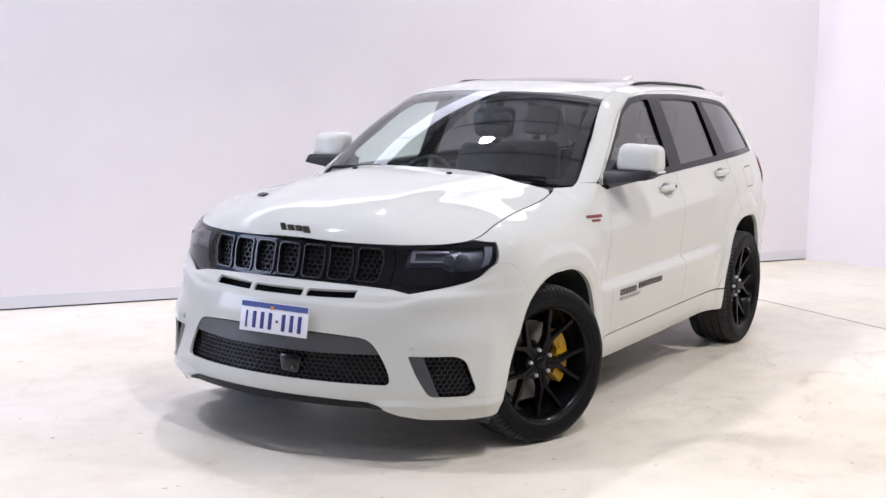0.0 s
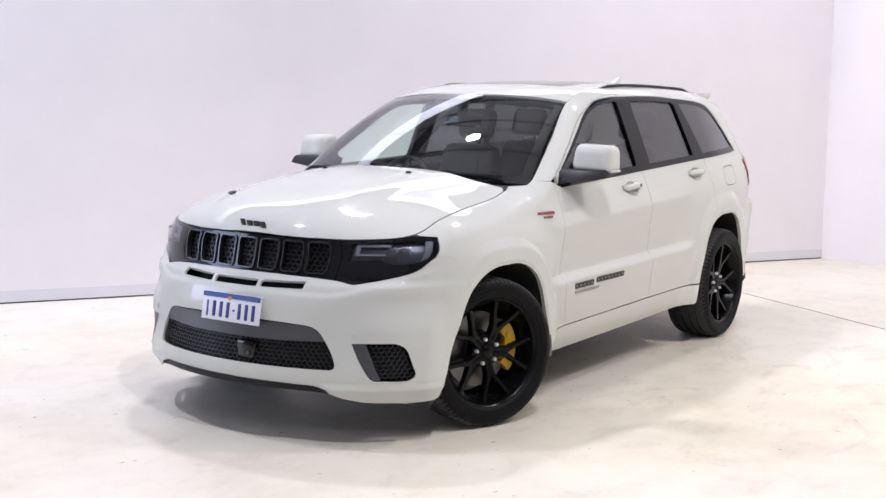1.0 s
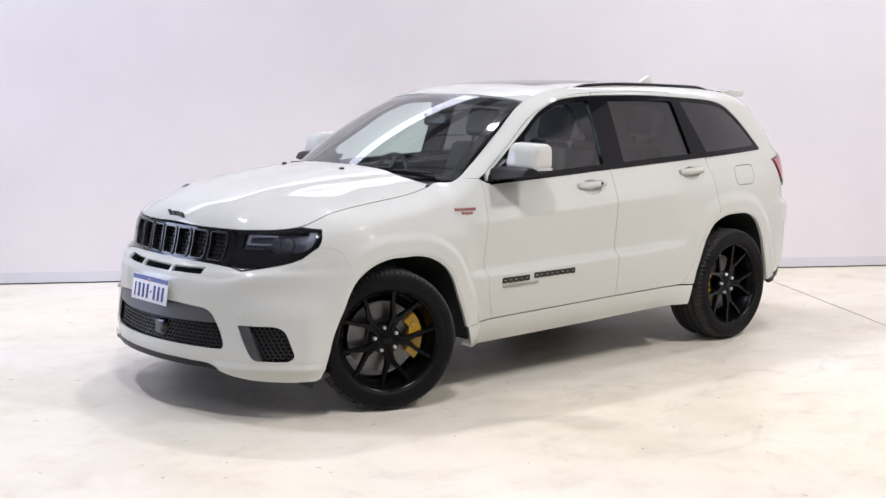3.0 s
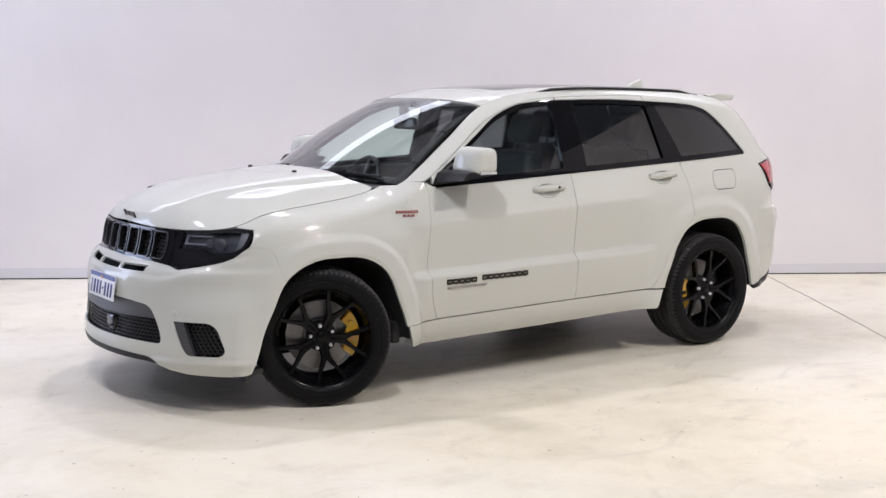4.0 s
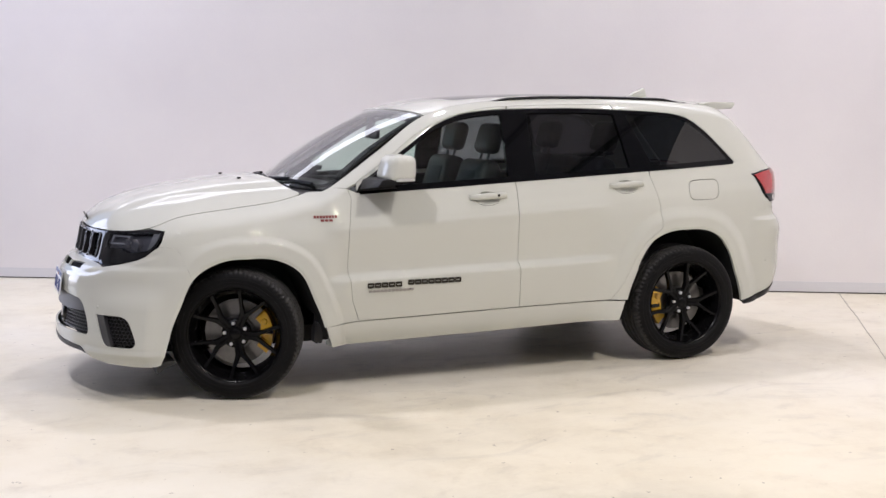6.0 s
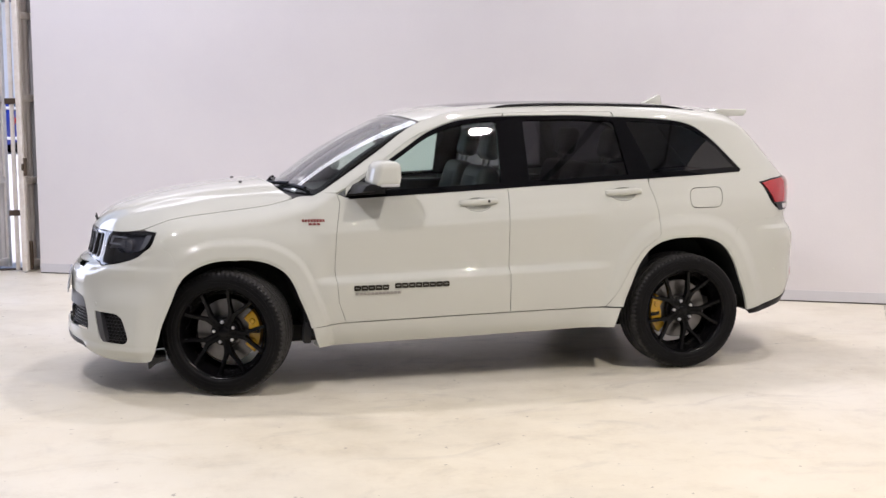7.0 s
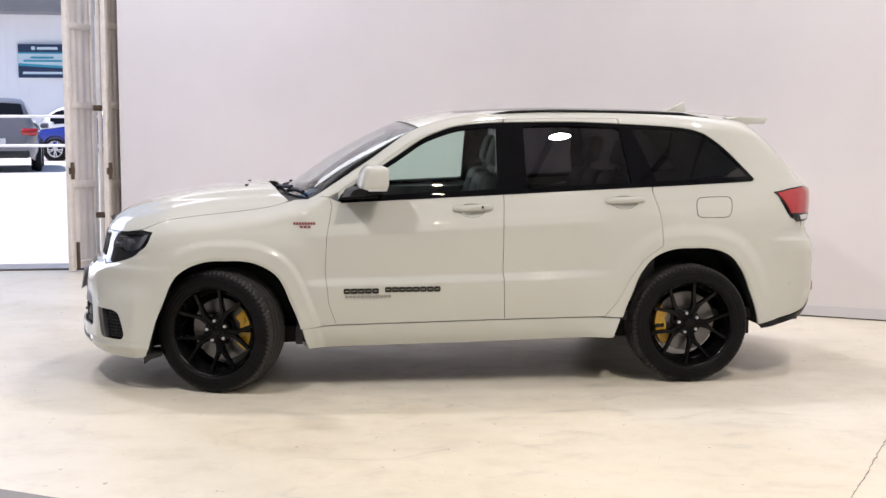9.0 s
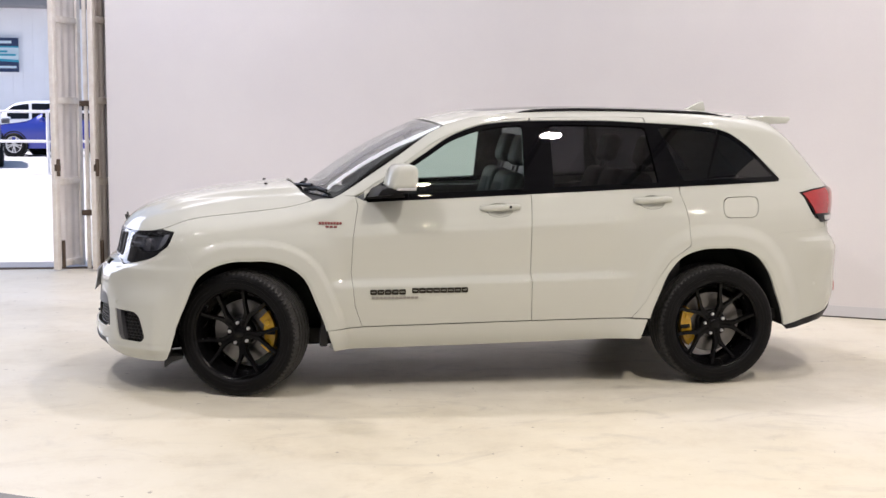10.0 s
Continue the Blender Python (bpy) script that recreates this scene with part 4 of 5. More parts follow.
for sgn in (1, -1):
    mir = (lambda q: q) if sgn > 0 else mirror_u
    case = panel("headlamp", mir(hl_case), [mir([tuple(v) for v in hl_hole])], deeper(front_map, 0.002), GLOSS_BLACK, car, "dark smoked headlamp in a gloss black case", h=0.03, edge=0.015, thick=0.05, side=-1, stretch=0.9)
    panel("lamp_bowl", mir(hl_lens), [], deeper(front_map, 0.030), BOWL, case, h=0.03, thick=0, side=-1, stretch=0.9)
    panel("lens", mir(hl_lens), [], front_map, LENS, case, "clear headlamp lens", h=0.03, edge=0.02, thick=0, side=-1, stretch=0.9)
    drl = fyz((0.578, 0.930), (0.715, 0.932), (0.715, 0.923), (0.594, 0.920), (0.592, 0.886), (0.712, 0.889), (0.712, 0.881), (0.576, 0.876))
    panel("light_strip", mir(drl), [], deeper(front_map, 0.012), LAMP_STRIP, case, h=0.03, thick=0.01, side=-1, stretch=0.9)
    side_strip = fxz((-1.884, 0.946), (-1.914, 0.946), (-1.960, 0.856), (-1.930, 0.872))
    panel("marker_strip", mir(side_strip), [], deeper(front_map, 0.006), MARKER, case, h=0.03, thick=0.012, side=-1, stretch=0.9)
    for yy, zz, rr in ((0.772, 0.890, 0.026), (0.722, 0.897, 0.019)):
        c = deeper(front_map, 0.026)(np.array([(float(nose_u(yy, zz)) * sgn, zz)]))[0]
        turn = Matrix.Translation(c) @ Matrix.Rotation(radians(-90 + 32 * sgn) + math.pi, 4, "Z")
        part("projector", lathe([(rr * 1.25, 0.02), (rr * 1.25, -0.012), (rr * 1.05, -0.014), (rr, -0.006), (rr * 0.8, -0.014), (rr * 0.4, -0.021), (0.0, -0.023)], 28, turn), BOWL, case, "round projector lamp")

# ---- rear end
rb_top = fine([(2.23, 0.955), (2.17, 0.950), (1.885, 0.926), (1.845, 0.90), arch("rear", 40, 40, 1)[0]])
rb_end = [(2.23, z) for z in LINE(0.955, 0.41, 24)]
rb = [(0.02, 0.925)] + txz((2.36, 0.925)) + txz(*rb_end) + txz((2.30, 0.425)) + [(0.02, 0.44)]
rb_all = rb + [(-u, z) for u, z in rb[::-1]]
rear_bumper = panel("rear_bumper", rb_all, [], tail_map, PAINT, car, h=0.02, edge=0.012, thick=0.03, side=-1)
rb_side = rb_top[1:] + arch("rear", 40.5, 94, 40) + [(1.915, 0.345), (2.10, 0.385), (2.23, 0.41)] + rb_end[::-1]
for side in (-1, 1):
    panel("bumper_corner", rb_side, [], side_map, PAINT, rear_bumper, h=0.012, edge=0.012, thick=0.02, side=side)
dif = [(0.02, 0.50)] + txz((2.405, 0.50), (2.34, 0.44), (2.12, 0.385), (1.915, 0.345), (1.93, 0.320), (2.14, 0.355), (2.33, 0.395)) + [(0.02, 0.36)]
panel("rear_diffuser", dif + [(-u, z) for u, z in dif[::-1]], [], deeper(tail_map, -0.006), SATIN_BLACK, rear_bumper, "black lower rear valance", h=0.03, thick=0.03, side=-1)
tl = txz((2.045, 1.173), (2.13, 1.19), (2.25, 1.203), (2.35, 1.19), (2.36, 1.12), (2.33, 1.045), (2.135, 1.045))
tl_low = txz((2.138, 1.04), (2.33, 1.04), (2.31, 0.995), (2.175, 0.990))
gate = [(0.02, 1.60)] + txz((1.945, 1.585), (2.06, 1.44), (2.19, 1.29), (2.265, 1.21), (2.235, 0.985), (2.235, 0.935)) + [(0.02, 0.93)]
panel("tailgate", gate + [(-u, z) for u, z in gate[::-1]], [], deeper(tail_map, 0.004), PAINT, car, h=0.04, thick=0.02, side=-1)
for sgn in (1, -1):
    q = (lambda o: o) if sgn > 0 else mirror_u
    rl = panel("tail_lamp", q(tl), [], deeper(tail_map, -0.008), LAMP_RED, car, "red tail lamp with a dark rim", h=0.02, thick=0.02, side=-1)
    panel("lamp_rim", q([tuple(v) for v in shrink(np.array(tl), -0.010)]), [], deeper(tail_map, -0.003), GLOSS_BLACK, rl, h=0.03, thick=0.02, side=-1)
    panel("reverse_lamp", q(tl_low), [], deeper(tail_map, -0.008), GLOSS_BLACK, rl, h=0.03, thick=0.02, side=-1)
    panel("clear_lens", q(txz((2.20, 1.032), (2.32, 1.032), (2.30, 1.006), (2.21, 1.002))), [], deeper(tail_map, -0.011), LAMP_CLEAR, rl, h=0.03, thick=0.01, side=-1)
    ref = rounded(txz((2.365, 0.585), (2.385, 0.585), (2.380, 0.525), (2.36, 0.525)), 0.006)
    panel("side_reflector", q([tuple(v) for v in ref]), [], deeper(tail_map, -0.004), LAMP_RED, rear_bumper, h=0.03, thick=0.008, side=-1)
    q1 = tail_map(np.array([(float(tail_ux(2.13, 0.60)) * sgn, 0.60)]))[0]
    part("parking_sensor", lathe([(0.0, -0.003), (0.010, -0.003), (0.0115, -0.001), (0.0115, 0.01)], 20, Matrix.Translation(q1) @ Matrix.Rotation(radians(0 if sgn > 0 else 180), 4, "Z")), PAINT, rear_bumper)
spoiler = prism([(1.84, 1.672), (1.95, 1.679), (2.125, 1.676), (2.135, 1.664), (2.110, 1.634), (2.02, 1.632), (1.93, 1.62)], -0.56, 0.56, 0.008)
for v in spoiler.verts:
    v.co.x -= 0.06 * (v.co.y / 0.56) ** 2
    v.co.z -= 0.022 * (v.co.y / 0.56) ** 2
part("roof_spoiler", spoiler, PAINT, car, "white roof spoiler over the tailgate")

# ---- wheel wells
for which, (xc, _) in ARCH.items():
    for sgn in (-1, 1):
        ring = arch(which, -110 if which == 'front' else -93, 100 if which == 'front' else 95, 36, 0.004)
        bm = bmesh.new()
        rows = []
        for x, z in ring:
            yo = float(side_y(x, z)) - 0.010
            rows.append([bm.verts.new((x, sgn * y, z)) for y in (yo, yo - 0.035, 0.50)])
        for a, b in zip(rows, rows[1:]):
            for k in range(2):
                bm.faces.new((a[k], b[k], b[k + 1], a[k + 1]))
        bm.faces.new([r[2] for r in rows])
        part("wheel_liner", bm, LINER, car, "black wheel arch liner")

# ---- wheels
def tyre_mesh():
    """A tyre about the y axis: five ribs, cross-cut shoulders and raised sidewall rings."""
    n = 400
    prof = [(0.270, -0.122), (0.276, -0.132), (0.292, -0.146), (0.330, -0.1495), (0.352, -0.1475), (0.366, -0.142), (0.3755, -0.133), (0.381, -0.120), (0.3835, -0.104)]
    for c in (-0.078, -0.028, 0.028, 0.078):
        prof += [(0.386, c - 0.0095), (0.373, c - 0.0075), (0.373, c + 0.0075), (0.386, c + 0.0095)]
    prof += [(r, -y) for r, y in prof[:9][::-1]]
    bm = bmesh.new()
    rings = []
    for r, y in prof:
        ring = []
        for k in range(n):
            q = r
            slant = int(round(abs(y) * 40))
            if r > 0.35 and (k + slant) % 5 == 0 and abs(y) > 0.09:
                q -= 0.008
            elif r > 0.38 and (k + slant + (3 if y > 0 else 0)) % 8 == 0:
                q -= 0.005
            a = 2 * math.pi * k / n
            ring.append(bm.verts.new((q * math.cos(a), y, q * math.sin(a))))
        rings.append(ring)
    for a, b in zip(rings, rings[1:] + rings[:1]):
        for k in range(n):
            bm.faces.new((a[k], a[(k + 1) % n], b[(k + 1) % n], b[k]))
    for z, w in ((0.315, 0.0025), (0.338, 0.002)):
        lathe([(z - w, -0.1492), (z - w, -0.1515), (z + w, -0.1515), (z + w, -0.1490)], 72, bm=bm, closed=True)
    return bm


def rim_mesh():
    bm = lathe([(0.258, 0.125), (0.270, 0.128), (0.270, 0.120), (0.240, 0.10), (0.236, -0.06), (0.256, -0.095), (0.264, -0.118), (0.268, -0.130), (0.278, -0.137), (0.283, -0.133), (0.280, -0.122),
                (0.272, -0.112), (0.262, -0.09), (0.248, -0.05), (0.248, 0.10)], 72, closed=True)
    lathe([(0.0, -0.098), (0.026, -0.098), (0.032, -0.094), (0.036, -0.086), (0.070, -0.082), (0.084, -0.074), (0.086, -0.01), (0.0, -0.01)], 40, bm=bm)
    lat = pchip([0.045, 0.10, 0.125, 0.15, 0.19, 0.268], [0.006, 0.008, 0.012, 0.025, 0.049, 0.087])
    for k in range(5):
        base = radians(72 * k)
        rad, tan = Vector((math.cos(base), 0, math.sin(base))), Vector((-math.sin(base), 0, math.cos(base)))
        for sg in (-1, 1):
            rows = []
            for t in np.linspace(0, 1, 16):
                r = float(0.045 + 0.220 * t)
                w = float(0.0190 - 0.0058 * step(0.2, 0.7, t) + 0.006 * step(0.88, 1.0, t))
                y = float(-0.088 - 0.030 * t ** 1.6)
                d = float(0.042 - 0.014 * t)
                ce = rad * r + tan * float(sg * lat(r))
                sec = [(-w, 0.011), (-w * 0.72, 0.0), (w * 0.72, 0.0), (w, 0.011), (w, d), (-w, d)]
                rows.append([bm.verts.new(ce + tan * float(q) + Vector((0, y + e, 0))) for q, e in sec])
            for p, q in zip(rows, rows[1:]):
                for j in range(6):
                    bm.faces.new((p[j], p[(j + 1) % 6], q[(j + 1) % 6], q[j]))
            bm.faces.new(rows[0]), bm.faces.new(rows[-1][::-1])
    return bm


def build_wheel(m, caliper_angle, roll=0.0):
    w = empty("wheel", m, car)
    tyre = part("tyre", tyre_mesh(), RUBBER, w, "low-profile black rubber tyre", smooth=30)
    tyre.data.materials.append(TREAD)
    for p in tyre.data.polygons:
        if math.hypot(p.center.x, p.center.z) > 0.369:
            p.material_index = 1
    rim = part("rim", rim_mesh(), RIM_BLACK, w, "satin black rim with five split spokes", smooth=40)
    rim.matrix_basis = Matrix.Rotation(radians(-roll), 4, "Y")
    for k in range(5):
        a = radians(36 + 72 * k + roll)
        nut = lathe([(0.0, -0.099), (0.007, -0.098), (0.0105, -0.093), (0.0110, -0.070)], 6, Matrix.Translation((0.065 * math.cos(a), 0, 0.065 * math.sin(a))))
        part("lug_nut", nut, LUG, w, "chrome lug nut", smooth=20)
    disc = lathe([(0.0, -0.02), (0.095, -0.02), (0.10, 0.0), (0.195, 0.0), (0.195, 0.026), (0.10, 0.026), (0.0, 0.03)], 72)
    part("brake_disc", disc, STEEL, w, "bare steel brake disc")
    cal = []
    for k in range(13):
        a = radians(caliper_angle - 38 + 76 * k / 12)
        cal.append((0.214 * math.cos(a), 0.214 * math.sin(a)))
    for k in range(12, -1, -1):
        a = radians(caliper_angle - 35 + 70 * k / 12)
        r = 0.150 - 0.012 * math.cos(math.radians(360 * k / 6))
        cal.append((r * math.cos(a), r * math.sin(a)))
    bm = prism(cal, -0.046, 0.06, 0.008)
    for da in (-20, 0, 20):
        a = radians(caliper_angle + da)
        lathe([(0.0, -0.052), (0.015, -0.052), (0.019, -0.046), (0.019, -0.03)], 20, Matrix.Translation((0.178 * math.cos(a), 0, 0.178 * math.sin(a))), bm=bm)
    part("brake_caliper", bm, YELLOW, w, "yellow painted multi-piston brake caliper")
    # dark block laid on the caliper's face in place of its shaded notch
    a = radians(caliper_angle)
    part("caliper_gap", boxes((0.185, -0.048, 0, 0.062, 0.012, 0.026), bevel=0.004, m=Matrix.Rotation(-a, 4, "Y")), LINER, w)
    return w


for x, y, steer, ca in ((-1.457, 0.822, -21.5, 2), (1.457, 0.826, 0, 186)):
    build_wheel(pose(x, -y, 0.3605, 0, 0, steer) @ Matrix.Scale(0.965, 4), ca, -7 if steer else -5)
    build_wheel(pose(x, y, 0.3605, 0, 0, 180 + steer) @ Matrix.Scale(0.965, 4), 180 - ca)

# ---- mirrors
for sgn in (-1, 1):
    mir = Matrix.Diagonal((1, -sgn, 1, 1))
    bm = bmesh.new()
    # the cap: round at its nose, flat at its open rear, wider at the foot
    add_box(bm, 0, 0, 0, 0.19, 0.225, 0.146, bevel=0.040, seg=5)
    for v in bm.verts:
        x, y, z = v.co
        up = (z + 0.073) / 0.146
        round_nose = max(0.0, (-x - 0.02) / 0.075)
        x += 0.034 * up * (1 if x < 0 else 0.15) + 0.025 * round_nose * (abs(y) / 0.11) ** 2
        z -= 0.016 * round_nose ** 2 * up
        y *= 1.0 - 0.07 * up
        v.co = mir @ Vector((-0.553 + x - 0.10 * y, -0.985 + y, 1.294 + z + 0.05 * (y - 0.11)))
    mirror = part("wing_mirror", bm, PAINT, DOORS[sgn], "white wing mirror with a black lower shell", smooth=60)
    low = prism([(-0.735, 1.158), (-0.60, 1.168), (-0.475, 1.188), (-0.462, 1.216), (-0.66, 1.232), (-0.70, 1.215)], -1.082, -0.84, 0.006, m=mir)
    for v in low.verts:
        far = min(1.0, max(0.0, (abs(v.co.y) - 0.90) / 0.17))
        v.co.z = 1.224 + (v.co.z - 1.224) * (1 - 0.38 * far)
        v.co.x = -0.55 + (v.co.x + 0.55) * (1 - 0.25 * far)
    part("lower_shell", low, SATIN_BLACK, mirror)
    tri = prism([(-0.745, 1.148), (-0.50, 1.158), (-0.56, 1.27), (-0.60, 1.262), (-0.73, 1.178)], -0.870, -0.815, 0.004, m=mir)
    part("mirror_mount", tri, SATIN_BLACK, mirror)
    part("indicator", boxes((-0.520, -1.076, 1.219, 0.115, 0.040, 0.016), bevel=0.005, m=mir), LAMP_CLEAR, mirror, "clear turn signal")
    part("mirror_glass", boxes((-0.474, -0.985, 1.294, 0.012, 0.150, 0.092), bevel=0.003, m=mir), CHROME, mirror)


# ---- door handles
def handle(x, z, side, key):
    y0 = float(side_y(x, z))
    bm = bmesh.new()
    pts, rad = [], []
    for t in np.linspace(-1, 1, 21):
        pts.append((x + 0.122 * t, side * (y0 + 0.017 - 0.017 * abs(t) ** 5 - 0.003 * t), z + 0.004 + 0.004 * t))
        rad.append(0.0075 + 0.0075 * (1 - abs(t) ** 8))
    tube(pts, rad, 12, bm)
    for v in bm.verts:
        v.co.z = z + (v.co.z - z) * 1.32
    ob = part("door_handle", bm, PAINT, DOORS[side * (1 if key else 2)], "white pull handle", smooth=60)
    for e in (-1, 1):
        part("handle_foot", boxes((x + 0.108 * e, side * (y0 + 0.002), z + 0.004, 0.030, 0.026, 0.026), bevel=0.008, seg=3), PAINT, ob, smooth=60)
    if key:
        part("key_button", lathe([(0.0, -0.003), (0.008, -0.003), (0.009, 0.004)], 14, Matrix.Translation((x + 0.058, side * (y0 + 0.031), z + 0.010)) @ Matrix.Diagonal((1, -side, 1, 1))), BADGE_BLACK, ob)


for side in (-1, 1):
    handle(0.075, 1.092, side, True)
    handle(1.035, 1.135, side, False)

# ---- badges, kept as plain bars
def bars(name, spec, fmap, mat, parent, label, thick=0.004, hollow=False):
    ob = None
    for x0, x1, z0, z1 in spec:
        bx, bz = 0.20 * (x1 - x0), 0.405 * (z1 - z0)
        hole = [[(x0 + bx, z0 + bz), (x1 - bx, z0 + bz), (x1 - bx, z1 - bz), (x0 + bx, z1 - bz)]] if hollow else []
        q = panel(name if ob is None else "badge_bar", rounded([(x0, z0), (x1, z0), (x1, z1), (x0, z1)], min(x1 - x0, z1 - z0) * 0.25), hole, fmap, mat, parent if ob is None else ob, label if ob is None else "", h=0.05, edge=0.03, thick=thick, lift=thick, side=-1)
        ob = ob or q
    return ob


word = lambda x0, pitch, n, z0, z1, w=0.78: [(x0 + k * pitch, x0 + (k + w) * pitch, z0, z1) for k in range(n)]
D = DOORS[-1]
bars("door_badge", word(-0.720, 0.0432, 5, 0.586, 0.618, 0.93) + word(-0.470, 0.0428, 8, 0.593, 0.625, 0.93), side_map, BADGE_BLACK, D, "dark two-word badge of plain bars", hollow=True)
bars("small_badge", word(-0.712, 0.0235, 12, 0.560, 0.575, 0.88), side_map, BADGE_GREY, D, "small grey line of plain bars")
F = [o for o in car.children if o.name.startswith("fender")][0]
bars("fender_badge", word(-1.018, 0.0170, 8, 1.002, 1.017, 0.80), side_map, RED, F, "red badge of plain bars")
bars("fender_badge_low", word(-0.980, 0.0240, 3, 0.983, 0.995, 0.8), side_map, RED, F, "red badge of plain bars")
for k, (yy, w, h0, h1) in enumerate(((0.062, 0.028, 0.966, 1.012), (0.020, 0.036, 0.974, 1.006), (-0.024, 0.036, 0.974, 1.006), (-0.068, 0.036, 0.960, 1.006))):
    zc = 0.5 * (h0 + h1)
    x = float(hood_map(np.array([(-2.196, yy)]))[0][0]) - 0.006
    bm = boxes((0, 0, 0, 0.008, w, h1 - h0), bevel=0.003, m=pose(x + 0.35 * (zc - 0.972), yy, zc, 0, -22, 0))
    part("hood_badge", bm, BADGE_BLACK, bonnet, "black bar of the hood badge")

# ---- number plate with plain bars
pm = pose(-2.376, -0.026, 0.606, 0, 9, 0)
plate = part("number_plate", boxes((0, 0, 0, 0.006, 0.374, 0.135), bevel=0.003, m=pm), PLATE_WHITE, car, "white number plate with a blue top band and dark blue bars")
part("plate_band", boxes((-0.0038, 0, 0.053, 0.002, 0.366, 0.024), m=pm), PLATE_BAND, plate)
for k, yy in enumerate((0.150, 0.106, 0.062, 0.018, -0.056, -0.100, -0.144)):
    part("plate_bar", boxes((-0.0042, yy, -0.014, 0.003, 0.019 if k else 0.009, 0.074), bevel=0.001, m=pm), PLATE_BLUE, plate)
part("plate_dot", boxes((-0.0042, -0.020, -0.012, 0.003, 0.012, 0.010), m=pm), PLATE_BLUE, plate)
part("plate_crest", boxes((-0.0052, 0.010, 0.044, 0.002, 0.018, 0.016), m=pm), AMBER, plate)

# ---- roof rails, aerial, wipers, washer jets
for sgn in (-1, 1):
    pts = [(x, sgn * (0.585 + 0.012 * math.sin((x - 0.15) / 1.52 * math.pi)), float(roof_mid(x)) - 0.052 + 0.026 * min(1, 5 * (x - 0.15), 5 * (1.67 - x))) for x in LINE(0.17, 1.66, 26)]
    rail = part("roof_rail", tube(pts, [0.0095 * min(1, 0.35 + 7 * (p[0] - 0.16), 0.35 + 7 * (1.67 - p[0])) for p in pts], 10), SATIN_BLACK, car, "black raised roof rail", smooth=60)
    for x in (0.22, 1.60):
        part("rail_foot", boxes((x, sgn * 0.585, float(roof_mid(x)) - 0.050, 0.12, 0.022, 0.026), bevel=0.007), SATIN_BLACK, rail)
fin = prism([(1.52, 1.690), (1.60, 1.725), (1.665, 1.758), (1.685, 1.756), (1.70, 1.690)], -0.022, 0.022, 0.010)
part("aerial_fin", fin, PAINT, car, "white shark-fin aerial on the roof")
for y0, y1 in ((0.62, 0.02), (-0.10, -0.66)):
    v0 = shield_map(np.array([((y0) / 0.80, 0.015)]))[0]
    v1 = shield_map(np.array([((y1) / 0.80, 0.03)]))[0]
    blade = [tuple(v0 + (v1 - v0) * t + np.array((-0.012, 0, 0.010 + 0.006 * math.sin(math.pi * t)))) for t in LINE(0, 1, 9)]
    wiper = part("wiper", tube(blade, 0.009, 6), SATIN_BLACK, car, "black windscreen wiper")
    part("wiper_arm", tube([tuple(np.array(blade[4]) + (-0.005, 0, 0.012)), tuple(np.array(blade[0]) + (-0.03, 0.04, 0.004)), (-1.06 + 0.05 * abs(y0), y0 + 0.06, 1.15)], 0.010, 6), SATIN_BLACK, wiper)
for yy in (-0.283, 0.283):
    p = hood_map(np.array([(-1.315, yy)]))[0]
    part("washer_jet", boxes((p[0], p[1], p[2] + 0.004, 0.022, 0.024, 0.012), bevel=0.004), SATIN_BLACK, bonnet)

scoop = rounded([(-1.935, 0.392), (-1.910, 0.378), (-1.850, 0.462), (-1.872, 0.478)], 0.008)
panel("hood_vent", scoop, [], hood_map, PLASTIC, bonnet, "small black hood vent", h=0.02, thick=0.01, lift=0.007, side=-1)

# ---- cabin
part("cabin_floor", boxes((0.45, 0, 0.40, 2.9, 1.62, 0.06)), LEATHER, car)
dash = prism([(-0.98, 1.13), (-0.62, 1.145), (-0.42, 1.10), (-0.36, 0.98), (-0.44, 0.80), (-0.50, 0.50), (-0.98, 0.50)], -0.76, 0.76, 0.03)
part("dashboard", dash, LEATHER, car, "black leather dashboard")
for side in (-1, 1):
    part("door_card", boxes((0.28, side * 0.80, 0.82, 1.95, 0.05, 0.66), bevel=0.02), LEATHER, car)
part("headlining", boxes((0.80, 0, 1.625, 1.9, 1.05, 0.02), bevel=0.005), LINING, car)
part("load_floor", boxes((1.75, 0, 0.85, 0.75, 1.3, 0.06)), LEATHER, car)


def seat(x, y, w, name="front_seat", head=True):
    bm = boxes((x, y, 0.66, 0.52, w, 0.20), bevel=0.05, seg=3)
    s = part(name, bm, LEATHER, car, "black leather seat with grey inserts", smooth=50)
    tilt = Matrix.Translation((x + 0.22, y, 0.72)) @ Matrix.Rotation(radians(17), 4, "Y")
    bm = bmesh.new()
    add_box(bm, 0.04, 0, 0.30, 0.15, w, 0.62, bevel=0.06, m=tilt, seg=4)
    for v in bm.verts:
        q = tilt.inverted() @ v.co
        q.y *= 1.0 - 0.22 * max(0, q.z - 0.2) / 0.4
        v.co = tilt @ q
    part("backrest", bm, LEATHER, s, smooth=50)
    part("backrest_insert", boxes((-0.032, 0, 0.30, 0.02, w * 0.46, 0.44), bevel=0.008, m=tilt), SUEDE, s)
    if head:
        part("headrest", boxes((0.045, 0, 0.755, 0.10, 0.26, 0.20), bevel=0.045, m=tilt, seg=4), LEATHER, s, smooth=60)
        for d in (-0.06, 0.06):
            part("headrest_post", boxes((0.045, d, 0.63, 0.014, 0.014, 0.12), m=tilt), DARK_CHROME, s)


